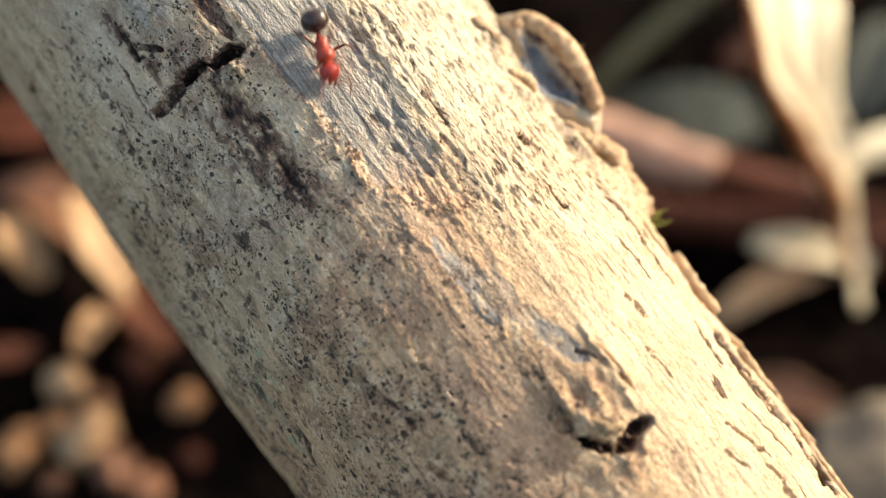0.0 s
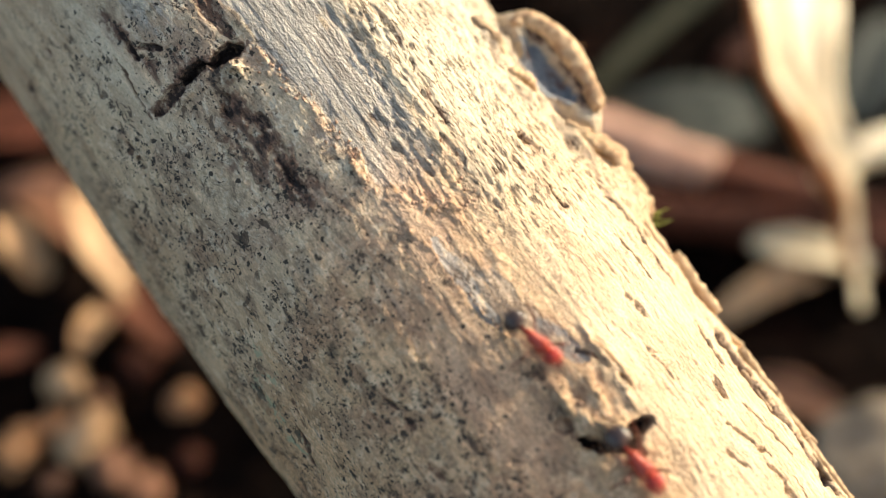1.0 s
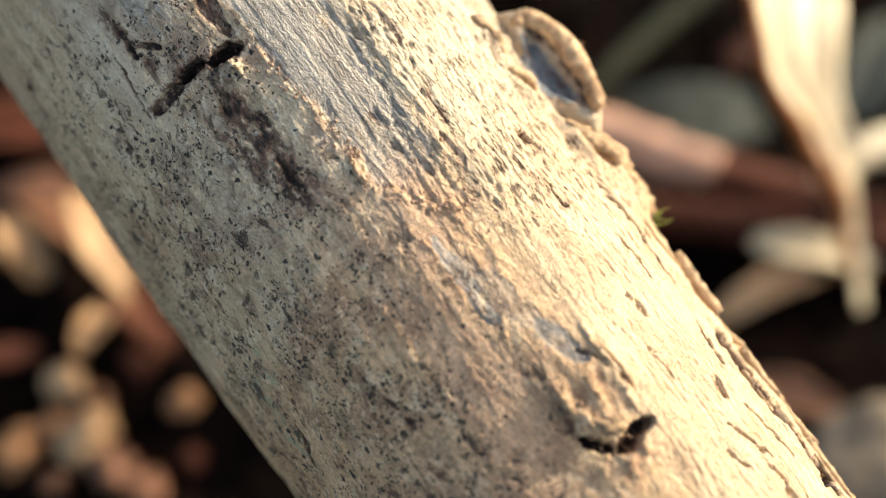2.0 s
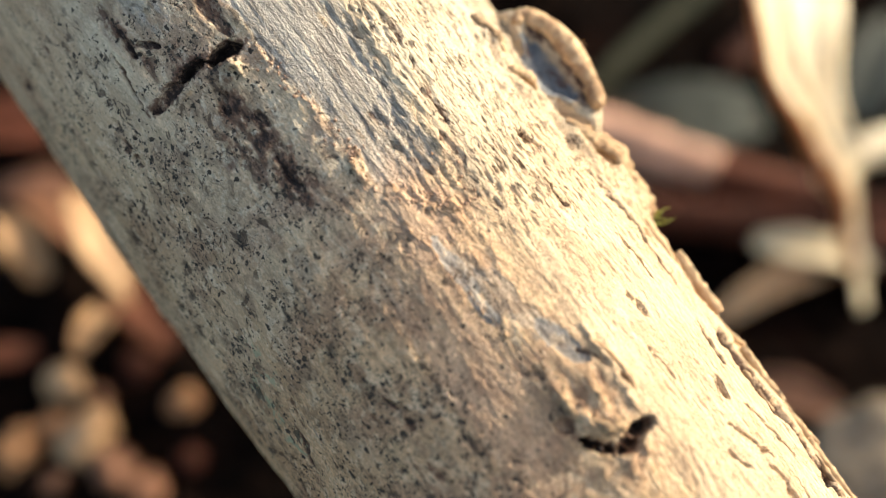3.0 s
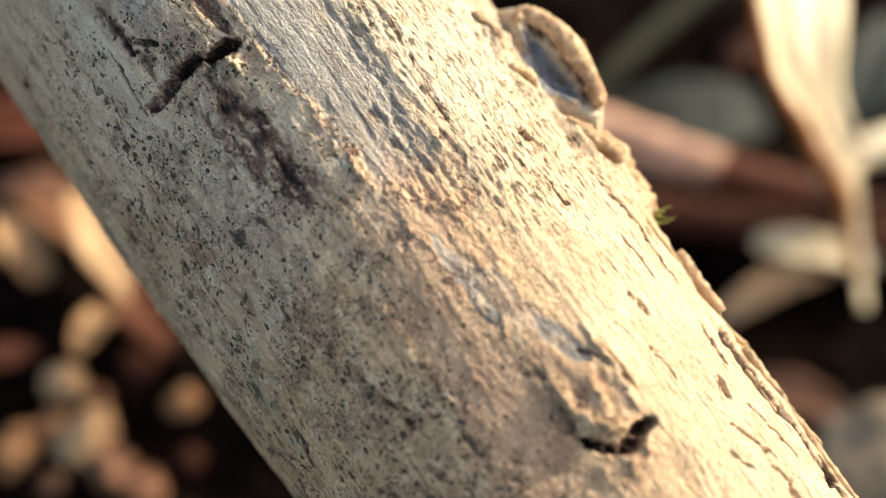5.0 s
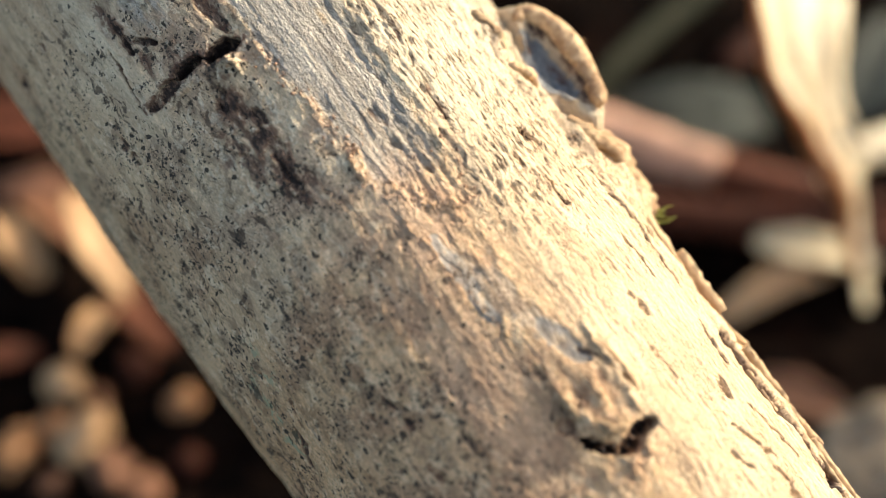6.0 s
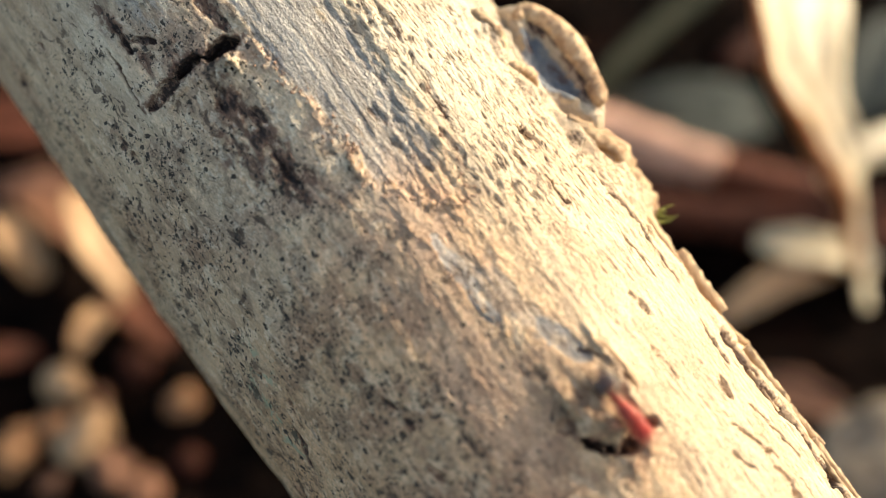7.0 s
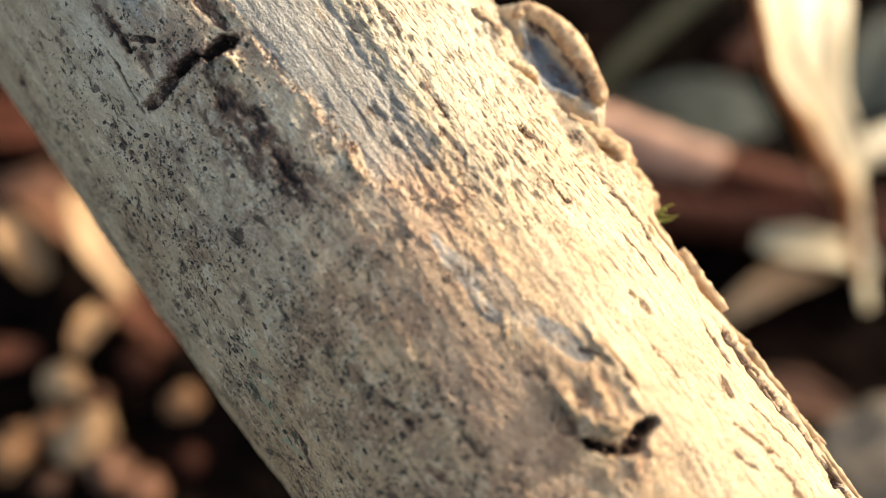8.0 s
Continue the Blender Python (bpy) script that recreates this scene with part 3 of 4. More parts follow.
    # the last cream term puts warm bounced light into the left edge's colour
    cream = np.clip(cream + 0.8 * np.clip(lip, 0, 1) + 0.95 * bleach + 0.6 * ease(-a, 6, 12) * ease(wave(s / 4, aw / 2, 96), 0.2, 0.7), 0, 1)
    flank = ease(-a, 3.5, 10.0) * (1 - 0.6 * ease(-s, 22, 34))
    tan = ease(s + 3 * rough(s / 6, a / 3, 98, 3), -14, 4) * (1 - 0.35 * ease(ar, 6.0, 9.0))
    # the left flank's tint stands in for warm light bounced off the litter
    tan = np.maximum(tan, 0.6 * ease(-ar, 6.0, 15.0))
    dotted = 1 - 0.9 * ease(ar, -4.0, 2.0) * (1 - 0.5 * spot(s, a, -9, -1, 5, 2))
    skin = np.clip(0.95 * spot(sr, ar, -3.0, 4.0, 4.6, 2.9) + 0.9 * spot(sr, ar, 11.0, 0.5, 11.0, 3.6), 0, 1) * (1 - slate)
    return h, dict(dotted=dotted, skin=skin, flank=flank, tan=tan, pored=pored, slate=slate, bare=np.clip(bare + 0.75 * scrape + 0.7 * spot(sr, ar, -28.0, -3.6, 5.0, 3.0), 0, 1) * (1 - 0.6 * seam), soak_shade=soak_shade, ochre=ochre, alga=alga, cream=cream, fleck_shade=fleck_shade)


def steps(*stretches):
    """Joined runs of (from, to, step)."""
    return np.unique(np.round(np.concatenate([np.arange(lo, hi, st) for lo, hi, st in stretches]), 4))


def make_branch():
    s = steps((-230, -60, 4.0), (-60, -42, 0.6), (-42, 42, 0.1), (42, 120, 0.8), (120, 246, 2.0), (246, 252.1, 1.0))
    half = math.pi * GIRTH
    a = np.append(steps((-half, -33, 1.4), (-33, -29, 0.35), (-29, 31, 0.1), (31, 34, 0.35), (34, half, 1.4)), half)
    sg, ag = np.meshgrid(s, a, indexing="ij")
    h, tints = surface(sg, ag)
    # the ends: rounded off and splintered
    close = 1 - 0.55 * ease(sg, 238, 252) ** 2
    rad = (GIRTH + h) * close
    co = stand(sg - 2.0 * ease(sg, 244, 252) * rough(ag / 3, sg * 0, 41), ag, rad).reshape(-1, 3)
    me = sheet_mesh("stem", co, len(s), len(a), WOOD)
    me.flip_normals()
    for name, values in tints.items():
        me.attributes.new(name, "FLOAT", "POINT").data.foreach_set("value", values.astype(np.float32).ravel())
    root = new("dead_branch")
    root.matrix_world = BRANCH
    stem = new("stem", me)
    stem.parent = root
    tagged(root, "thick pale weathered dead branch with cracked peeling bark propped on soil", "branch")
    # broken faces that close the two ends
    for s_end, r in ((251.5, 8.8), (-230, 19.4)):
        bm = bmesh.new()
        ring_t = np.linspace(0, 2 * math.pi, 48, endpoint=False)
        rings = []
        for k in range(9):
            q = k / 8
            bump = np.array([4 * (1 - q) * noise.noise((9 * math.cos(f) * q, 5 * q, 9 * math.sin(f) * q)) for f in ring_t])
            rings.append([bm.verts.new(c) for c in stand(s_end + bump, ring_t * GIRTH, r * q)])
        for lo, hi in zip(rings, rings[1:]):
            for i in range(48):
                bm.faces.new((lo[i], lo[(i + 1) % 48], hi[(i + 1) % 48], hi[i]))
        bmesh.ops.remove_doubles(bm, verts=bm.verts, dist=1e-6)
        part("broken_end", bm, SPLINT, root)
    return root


branch = make_branch()


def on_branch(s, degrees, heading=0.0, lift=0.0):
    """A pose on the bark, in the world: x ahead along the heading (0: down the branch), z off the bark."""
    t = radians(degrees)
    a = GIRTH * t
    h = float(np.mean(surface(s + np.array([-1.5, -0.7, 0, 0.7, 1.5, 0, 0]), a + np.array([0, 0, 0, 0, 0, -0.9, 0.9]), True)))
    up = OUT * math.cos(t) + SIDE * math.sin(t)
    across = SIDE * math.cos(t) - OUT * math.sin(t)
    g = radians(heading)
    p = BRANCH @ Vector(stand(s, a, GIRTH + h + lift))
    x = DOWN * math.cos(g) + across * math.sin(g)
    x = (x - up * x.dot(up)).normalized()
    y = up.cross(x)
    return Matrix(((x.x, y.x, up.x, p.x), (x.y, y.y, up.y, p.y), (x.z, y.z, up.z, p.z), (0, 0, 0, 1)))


def make_collar():
    """The lipped bark ring round a lost twig, high on the sunny edge."""
    nu, nv = 90, 260
    rho = np.linspace(0.0, 2.2, nu)[:, None]
    phi = np.linspace(0, 2 * math.pi, nv)[None, :]
    wob = 1 + 0.10 * rough(2.2 * np.cos(phi) + 5, 2.2 * np.sin(phi) + 5, 51, 3)
    x = rho * 1.9 * wob * np.cos(phi)
    y = rho * 4.9 * wob * np.sin(phi) * (1 + 0.08 * np.sin(phi))
    ridge = np.exp(-((rho - 1.06) / (0.34 + 0.17 * np.cos(phi))) ** 2) * (0.30 + 0.30 * np.cos(phi - 0.15)) + 0 * phi
    z = ridge - 1.35 * (1 - ease(rho, 0.45, 0.95)) - 5.6 * ease(rho, 1.15, 2.0) - 1.0 * ease(-rho * np.cos(phi), 0.45, 0.95) + 0.35 * (1 - ease(rho, 0.5, 0.9)) * rough(x / 0.7, y / 1.2, 56, 4)
    z = z + 0.3 * rough(x / 1.1, y / 1.3, 52, 4) * (0.4 + ridge) + 0.12 * rough(x / 0.45, y / 0.5, 53, 4)
    co = np.stack([x, y, z], -1).reshape(-1, 3) * 0.001
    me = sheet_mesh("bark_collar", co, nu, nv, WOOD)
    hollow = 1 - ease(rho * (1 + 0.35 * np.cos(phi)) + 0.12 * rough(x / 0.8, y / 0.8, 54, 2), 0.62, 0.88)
    # grey of the hollow and dark of its far wall are painted shade
    tints = dict(dotted=0 * hollow, skin=0 * hollow, flank=0 * hollow, tan=0 * hollow, pored=0.15 * (1 - hollow), slate=0.75 * hollow, bare=hollow, soak_shade=1.1 * spot(x, y, -0.7, 2.7, 0.5, 0.6) + 0.5 * spot(x, y, 0.5, -0.5, 0.5, 1.6) + 0.95 * np.exp(-((rho - 0.82) / 0.13) ** 2) * ease(np.cos(phi), -0.5, 0.4), ochre=0.9 * np.clip(ridge, 0, 1) * ease(rough(x / 1.4, y / 1.4, 55, 3), -0.6, 0.5) * (1 - 0.7 * ease(rho, 1.0, 1.35)), alga=0 * hollow, cream=(1 - hollow) * 0.8, fleck_shade=0 * hollow)
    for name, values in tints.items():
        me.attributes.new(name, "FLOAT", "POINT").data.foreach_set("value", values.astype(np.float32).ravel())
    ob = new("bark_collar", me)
    ob.parent = branch
    ob["label"] = "lipped bark ring round a hollow knot tinted grey as shade"
    t = radians(34)
    ob.matrix_local = Matrix.Translation(stand(-6.6, GIRTH * math.atan2(20.5, 6.6), math.hypot(20.5, 6.6))) @ Matrix(((math.cos(t), 0, math.sin(t), 0), (0, 1, 0, 0), (-math.sin(t), 0, math.cos(t), 0), (0, 0, 0, 1)))
    # the swollen lip that curls round its far side
    arc = np.linspace(radians(-82), radians(112), 150)
    line = [(0.0021 * math.cos(f), 0.0051 * math.sin(f) * (1 + 0.06 * math.sin(f)), 0.0005 + 0.0002 * math.sin(3 * f)) for f in arc]
    girth = 0.00092 * np.sin(np.linspace(0.35, 2.85, 150)) ** 0.5 * (1 + 0.10 * np.sin(np.linspace(0, 17, 150)))
    lip = part("bark_lip", tube_bm(line, girth, 30, 31, 0.24), SPLINT, ob, "thick tan lip of bark")
    return lip


make_collar()


def sliver(length, width, thick, seed, lift=0.0):
    """A torn strip of bark along x, with square-broken ends and a little bow."""
    bm = bmesh.new()
    rows = []
    n = 30
    for i in range(n + 1):
        q = i / n
        w = width * (0.7 + 0.3 * min(1, 9 * q, 9 * (1 - q))) * (1 + 0.22 * noise.noise((q * 4, seed, 0)))
        z = lift * q * q + 0.10 * width * noise.noise((q * 3, seed, 4))
        c = 0.14 * width * noise.noise((q * 3, seed, 8))
        ring = []
        for k in range(12):
            t = 2 * math.pi * k / 12
            bump = 1 + 0.45 * noise.noise((q * 11, 2 * math.cos(t) + seed, 2 * math.sin(t))) + 0.14 * noise.noise((q * 33, 4 * math.cos(t) + seed, 3))
            ring.append(bm.verts.new(((q - 0.5) * length + 0.25 * width * noise.noise((seed, 3 * math.cos(t), 3 * math.sin(t))) * (i in (0, n)), c + w / 2 * bump * math.copysign(abs(math.cos(t)) ** 0.6, math.cos(t)), z + thick / 2 * (1 + bump * math.copysign(abs(math.sin(t)) ** 0.6, math.sin(t))))))
        rows.append(ring)
    for lo, hi in zip(rows, rows[1:]):
        for k in range(12):
            bm.faces.new((lo[k], lo[(k + 1) % 12], hi[(k + 1) % 12], hi[k]))
    bm.faces.new(rows[0])
    bm.faces.new(list(reversed(rows[-1])))
    return bm


for name, s, deg, heading, length, width, thick, seed, lift in (
        ("splinter", 15.4, 79, -3, 6.2, 0.9, 1.1, 1, 0.0),
        ("splinter", 21.0, 81, 6, 2.2, 0.4, 0.6, 2, 0.5),
        ("bark_strip", 25.0, 79, 4, 5.5, 0.95, 0.9, 3, 0.0),
        ("bark_strip", 30.2, 80, -3, 4.6, 0.6, 0.9, 7, 0.3),
        ("bark_strip", 35.0, 79, 2, 6.2, 0.85, 0.8, 8, 0.0),
        ("bark_strip", 31.5, 72, 6, 3.6, 0.4, 0.35, 9, 0.0),
        ("bark_strip", 25.5, 71, 3, 4.0, 0.4, 0.4, 4, 0.0),
        ("bark_strip", 9.5, 75, 2, 7.5, 0.7, 0.6, 5, 0.0),
        ("bark_strip", 36.5, 74, -2, 7.0, 0.5, 0.45, 6, 0.0)):
    ob = part(name, sliver(length * 0.001, width * 0.001, thick * 0.001, seed, lift * 0.001), SPLINT, branch)
    ob.matrix_local = BRANCH.inverted() @ on_branch(s, deg, heading, -0.25)

# swollen folds of old bark below the ring
for name, rows, fat, seed in (("bark_fold", ((-2.4, 66, 0.2), (-0.2, 70, 0.3), (2.0, 74, 0.3), (4.2, 78, 0.0)), 0.75, 11), ("bark_fold", ((-0.5, 78, 0.5), (2.4, 80, 0.7), (4.6, 83, 0.7), (7.4, 84, 0.3), (8.6, 84, -0.4)), 1.15, 12), ("bark_fold", ((-13.8, 60, 0.0), (-11.6, 62, 0.2), (-9.8, 63, -0.2)), 0.5, 13)):
    line = smooth_path([tuple(on_branch(s, d, 0, up).translation) for s, d, up in rows], 34)
    girth = 0.001 * fat * np.sin(np.linspace(0.25, 2.9, 34)) ** 0.6 * (1 + 0.18 * np.sin(np.linspace(0, 11, 34) + seed))
    fold = part(name, tube_bm([tuple(q) for q in line], girth, 18, seed, 0.45), SPLINT, branch, "swollen fold of tan old bark")
    fold.matrix_parent_inverse = BRANCH.inverted()

for rows, fat, seed in ((((14.3, 14.4, 0.0), (14.7, 12.8, -0.05), (16.0, 12.4, 0.0), (17.3, 13.1, -0.05), (18.2, 14.4, -0.2)), 0.27, 21), (((17.4, 15.0, -0.1), (18.6, 16.4, 0.1), (19.2, 18.8, 0.1), (19.0, 21.0, -0.1)), 0.40, 22), (((-8.6, 60.0, -0.1), (-7.9, 62.4, 0.25), (-6.9, 65.0, 0.3), (-5.6, 66.6, -0.2)), 0.42, 24), (((-12.0, 60.5, -0.1), (-10.6, 62.0, 0.1), (-9.2, 63.2, -0.2)), 0.35, 25), (((12.2, 24.2, -0.1), (14.2, 26.4, 0.05), (16.6, 27.2, 0.0), (18.4, 26.8, -0.2)), 0.26, 23)):
    line = smooth_path([tuple(on_branch(s, d, 0, up).translation) for s, d, up in rows], 30)
    girth = 0.001 * fat * np.sin(np.linspace(0.2, 2.95, 30)) ** 0.6 * (1 + 0.25 * np.sin(np.linspace(0, 14, 30) + seed))
    curl = part("bark_curl", tube_bm([tuple(q) for q in line], girth, 14, seed, 0.5), SPLINT, branch, "torn curl of tan bark")
    curl.matrix_parent_inverse = BRANCH.inverted()


def make_fray():
    """Crumbs and torn fibre ends that cling along the tears."""
    rng = random.Random(9)
    bm = bmesh.new()
    lines = (((-20.0, 1.0), (-9.0, 2.4), 0.6, 90), ((-9.4, 2.6), (-6.4, 1.7), 0.4, 80), ((-5.6, 2.4), (-1.0, 6.6), 0.9, 110), ((-2.5, 2.4), (8.6, 3.5), 0.22, 30), ((-20.0, -1.6), (-19.2, -0.2), 0.4, 22), ((-20.0, -7.5), (-20.2, -3.5), 0.35, 18), ((-8.0, 8.6), (2.0, 8.0), 0.8, 40), ((14.0, 4.6), (21.5, 6.0), 1.2, 40))
    for (s0, a0), (s1, a1), spread, count in lines:
        for _ in range(count):
            q = rng.random()
            s, a = s0 + (s1 - s0) * q + rng.gauss(0, 0.3), a0 + (a1 - a0) * q + rng.gauss(0, spread * 0.6)
            m = on_branch(s, math.degrees(a / GIRTH), rng.gauss(0, 25), 0.0)
            r = 0.001 * rng.choice((0.03, 0.045, 0.06, 0.08, 0.11, 0.14))
            long = rng.choice((1.0, 1.3, 2.5, 4.0)) if r < 0.0001 else 1.2
            made = bmesh.ops.create_icosphere(bm, subdivisions=1, radius=1, matrix=m @ pose(0, 0, r * 0.3, rng.uniform(0, 90), rng.uniform(-18, 18), 0) @ Matrix.Diagonal((r * long, r * rng.uniform(0.6, 1.1), r * rng.uniform(0.6, 1.0), 1)))
            for v in made["verts"]:
                v.co += Vector((rng.uniform(-1, 1), rng.uniform(-1, 1), rng.uniform(-1, 1))) * r * 0.45
    ob = part("torn_fibre", bm, CRUMB, branch, "ochre crumbs and torn fibre ends")
    ob.matrix_parent_inverse = BRANCH.inverted()
    tagged(ob, kind="stuff")


make_fray()

# ---------------------------------------------------------------- the ground


SPREAD = 1.15


def lower(x, y, z):
    """From the litter's plan to its place."""
    return Vector((x * SPREAD, y * SPREAD, z * SPREAD - 0.018))


def plan_height(x, y):
    near = np.exp(-(np.hypot(x, y - 0.09) / 0.6) ** 2)
    return 0.001 * (near * (2.6 * rough(x * 60, y * 60, 61, 4) + 1.2 * rough(x * 260, y * 260, 62, 3)) + 2.0 * rough(x * 9, y * 9, 63, 3)) - 0.026


def ground_height(x, y):
    return plan_height(x / SPREAD, y / SPREAD) * SPREAD - 0.018


def make_ground():
    q = np.linspace(-1, 1, 361)
    axis = 0.16 * q + 25 * np.sign(q) * np.abs(q) ** 9
    xg, yg = np.meshgrid(axis, axis + 0.09, indexing="ij")
    far = ease(np.hypot(xg, yg), 0.6, 3.0)
    z = ground_height(xg, yg) + 0.02 * far * rough(xg * 1.3, yg * 1.3, 64, 4)
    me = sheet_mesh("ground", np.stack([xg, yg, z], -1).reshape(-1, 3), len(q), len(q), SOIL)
    tagged(new("ground", me), "dark crumbly forest soil under the litter", "ground", kind="structure")


make_ground()


def rest(x, y):
    return float(plan_height(np.array([x]), np.array([y]))[0])


def lump_mesh(rx, ry, rz, seed, sub=3, amp=0.22):
    bm = bmesh.new()
    bmesh.ops.create_icosphere(bm, subdivisions=sub, radius=1)
    off = Vector((seed * 3.7, seed * 1.3, seed * 2.1))
    for v in bm.verts:
        n = 1 + amp * noise.noise(v.co * 1.3 + off) * 1.6 + amp * 0.5 * noise.noise(v.co * 3.4 + off) + amp * 0.25 * noise.noise(v.co * 8 + off)
        v.co = Vector((v.co.x * rx, v.co.y * ry, v.co.z * rz)) * n
    return bm


def make_crumbs():
    rng = np.random.default_rng(5)
    base = bmesh.new()
    bmesh.ops.create_icosphere(base, subdivisions=1, radius=1)
    bv = np.array([v.co[:] for v in base.verts])
    bf = np.array([[v.index for v in f.verts] for f in base.faces])
    base.free()
    n = 3600
    x, y = rng.uniform(-0.15, 0.15, n), rng.uniform(-0.03, 0.26, n)
    r = 0.0004 + 0.0016 * rng.random(n) ** 2.5
    z = ground_height(x, y) + r * 0.35
    v = (bv[None] * (1 + 0.35 * rng.uniform(-1, 1, (n, len(bv), 1))) * (r[:, None] * rng.uniform(0.7, 1.25, (n, 3)))[:, None, :] + np.stack([x, y, z], 1)[:, None, :]).reshape(-1, 3)
    f = (bf[None] + (np.arange(n) * len(bv))[:, None, None]).reshape(-1, 3)
    me = bpy.data.meshes.new("soil_crumbs")
    me.from_pydata(v.tolist(), [], f.tolist())
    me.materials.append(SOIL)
    tagged(new("soil_crumbs", me), "loose dark soil crumbs strewn over the ground", "soil", kind="stuff")


make_crumbs()

# ---------------------------------------------------------------- litter


def leaf_bm(length, width, seed, arch=0.2, cup=0.25, twist=0.0, thick=0.00035, ragged=0.15):
    """A dry leaf piece along x: bent, cupped and ragged, with a real thickness."""
    rng = random.Random(seed)
    nu, nv = 26, 10
    bm = bmesh.new()
    top, low = [], []
    for i in range(nu + 1):
        q = i / nu
        w = width * (0.18 + 0.82 * math.sin(math.pi * (0.06 + 0.88 * q)) ** 0.6)
        w *= 1 + ragged * noise.noise((q * 5, seed, 0.3))
        tw = radians(twist) * (q - 0.5)
        a, b = [], []
        for j in range(nv + 1):
            p = (j / nv - 0.5) * 2
            y = p * w / 2
            z = arch * length * (4 * q * (1 - q)) + cup * width * p * p + 0.06 * width * noise.noise((q * 4, p * 2, seed)) + 0.05 * width * noise.noise((q * 11, p * 5, seed))
            y, z = y * math.cos(tw) - z * math.sin(tw), y * math.sin(tw) + z * math.cos(tw)
            x = (q - 0.5) * length + 0.06 * length * noise.noise((p * 3, seed, 7.0)) * (abs(q - 0.5) > 0.45)
            a.append(bm.verts.new((x, y, z + thick / 2)))
            b.append(bm.verts.new((x, y, z - thick / 2)))
        top.append(a)
        low.append(b)
    for i in range(nu):
        for j in range(nv):
            bm.faces.new((top[i][j], top[i + 1][j], top[i + 1][j + 1], top[i][j + 1]))
            bm.faces.new((low[i][j + 1], low[i + 1][j + 1], low[i + 1][j], low[i][j]))
        for j in (0, nv):
            bm.faces.new((top[i][j], low[i][j], low[i + 1][j], top[i + 1][j]))
    for i in (0, nu):
        for j in range(nv):
            bm.faces.new((top[i][j], top[i][j + 1], low[i][j + 1], low[i][j]))
    return bm


def straw_blade():
    """The long bleached blade that hangs in from above and narrows to a stalk."""
    mid = smooth_path([tuple(lower(*p)) for p in ((0.0442, 0.149, 0.032), (0.0446, 0.1330, 0.0202), (0.0464, 0.1237, 0.0124), (0.0504, 0.1204, 0.0050), (0.0553, 0.1181, -0.0034), (0.0592, 0.1168, -0.0139), (0.0620, 0.1087, -0.0235))], 40)
    wide = SPREAD * np.interp(np.linspace(0, 1, 40), [0, 0.17, 0.33, 0.5, 0.66, 0.80, 0.9, 1], [0.0205, 0.0195, 0.0165, 0.0104, 0.0072, 0.0044, 0.0026, 0.0022])
    bm = bmesh.new()
    top, low = [], []
    for i, p in enumerate(mid):
        ahead = Vector(mid[min(i + 1, 39)] - mid[max(i - 1, 0)]).normalized()
        q = i / 39
        side = ahead.cross(Vector((0.55, -0.50, 0.62))).normalized()
        face = side.cross(ahead)
        a, b = [], []
        for j in range(13):
            w = (j / 12 - 0.5) * 2
            bulge = 0.16 * wide[i] * w * w + 0.0008 * noise.noise((q * 9, w * 2, 3)) + 0.0003 * noise.noise((q * 25, w * 9, 5))
            c = Vector(p) + side * (w * wide[i] / 2 * (1 + 0.10 * noise.noise((q * 8, w > 0, 2)))) + face * bulge
            a.append(bm.verts.new(c + face * 0.0002))
            b.append(bm.verts.new(c - face * 0.0002))
        top.append(a)
        low.append(b)
    for i in range(39):
        for j in range(12):
            bm.faces.new((top[i][j], top[i + 1][j], top[i + 1][j + 1], top[i][j + 1]))
            bm.faces.new((low[i][j + 1], low[i + 1][j + 1], low[i + 1][j], low[i][j]))
        for j in (0, 12):
            bm.faces.new((top[i][j], low[i][j], low[i + 1][j], top[i + 1][j]))
    for i in (0, 39):
        for j in range(12):
            bm.faces.new((top[i][j], top[i][j + 1], low[i][j + 1], low[i][j]))
    edge = [tuple(top[i][12].co) for i in range(7, 37)]
    blade = tagged(part("dry_grass_blade", bm, STRAW), "bleached dry grass blade narrowing to a frayed stalk", "grass blade")
    rib = [tuple(Vector(p) + Vector((0.0004, -0.0004, 0.0005))) for p in mid[:34]]
    part("midrib", tube_bm(rib, np.linspace(0.0008, 0.0004, 34), 8, 1), STRAW, blade)
    part("rolled_margin", tube_bm(edge, 0.0014 * np.sin(np.linspace(0.2, 2.6, 30)) ** 0.7, 10, 3, 0.25), RUST, blade, "rust-brown rolled edge")


straw_blade()


def stick(name, points, r0, r1, material, label, seed=0, category="twig", knob=0.08):
    path = smooth_path([tuple(lower(*p)) for p in points], 30)
    radii = SPREAD * np.linspace(r0, r1, 30) * (1 + 0.12 * np.sin(np.linspace(0, 9, 30) + seed))
    radii[0] *= 0.6
    radii[-1] *= 0.55
    ob = tagged(part(name, tube_bm(path, radii, 16, seed, knob), material), label, category)
    for i, j in ((0, 1), (-1, -2)):
        out = (Vector(path[i]) - Vector(path[j])).normalized()
        r = float(radii[j]) * 0.62
        tip = Vector(path[i])
        part("broken_end", tube_bm([tuple(tip - out * r * 0.5), tuple(tip + out * r * 0.15), tuple(tip + out * r * 0.5)], [r, r * 0.85, r * 0.3], 10, seed, 0.4), SPLINT if material == STRAW else material, ob, "splintered end")
    for k in (9, 20):
        at = Vector(path[k]) + Vector((0.2, -0.4, 0.75)) * float(radii[k]) * 0.9
        part("bud_scar", lump_mesh(radii[k] * 0.5, radii[k] * 0.4, radii[k] * 0.35, seed + k, 2, 0.3), material, ob).location = at
    return ob


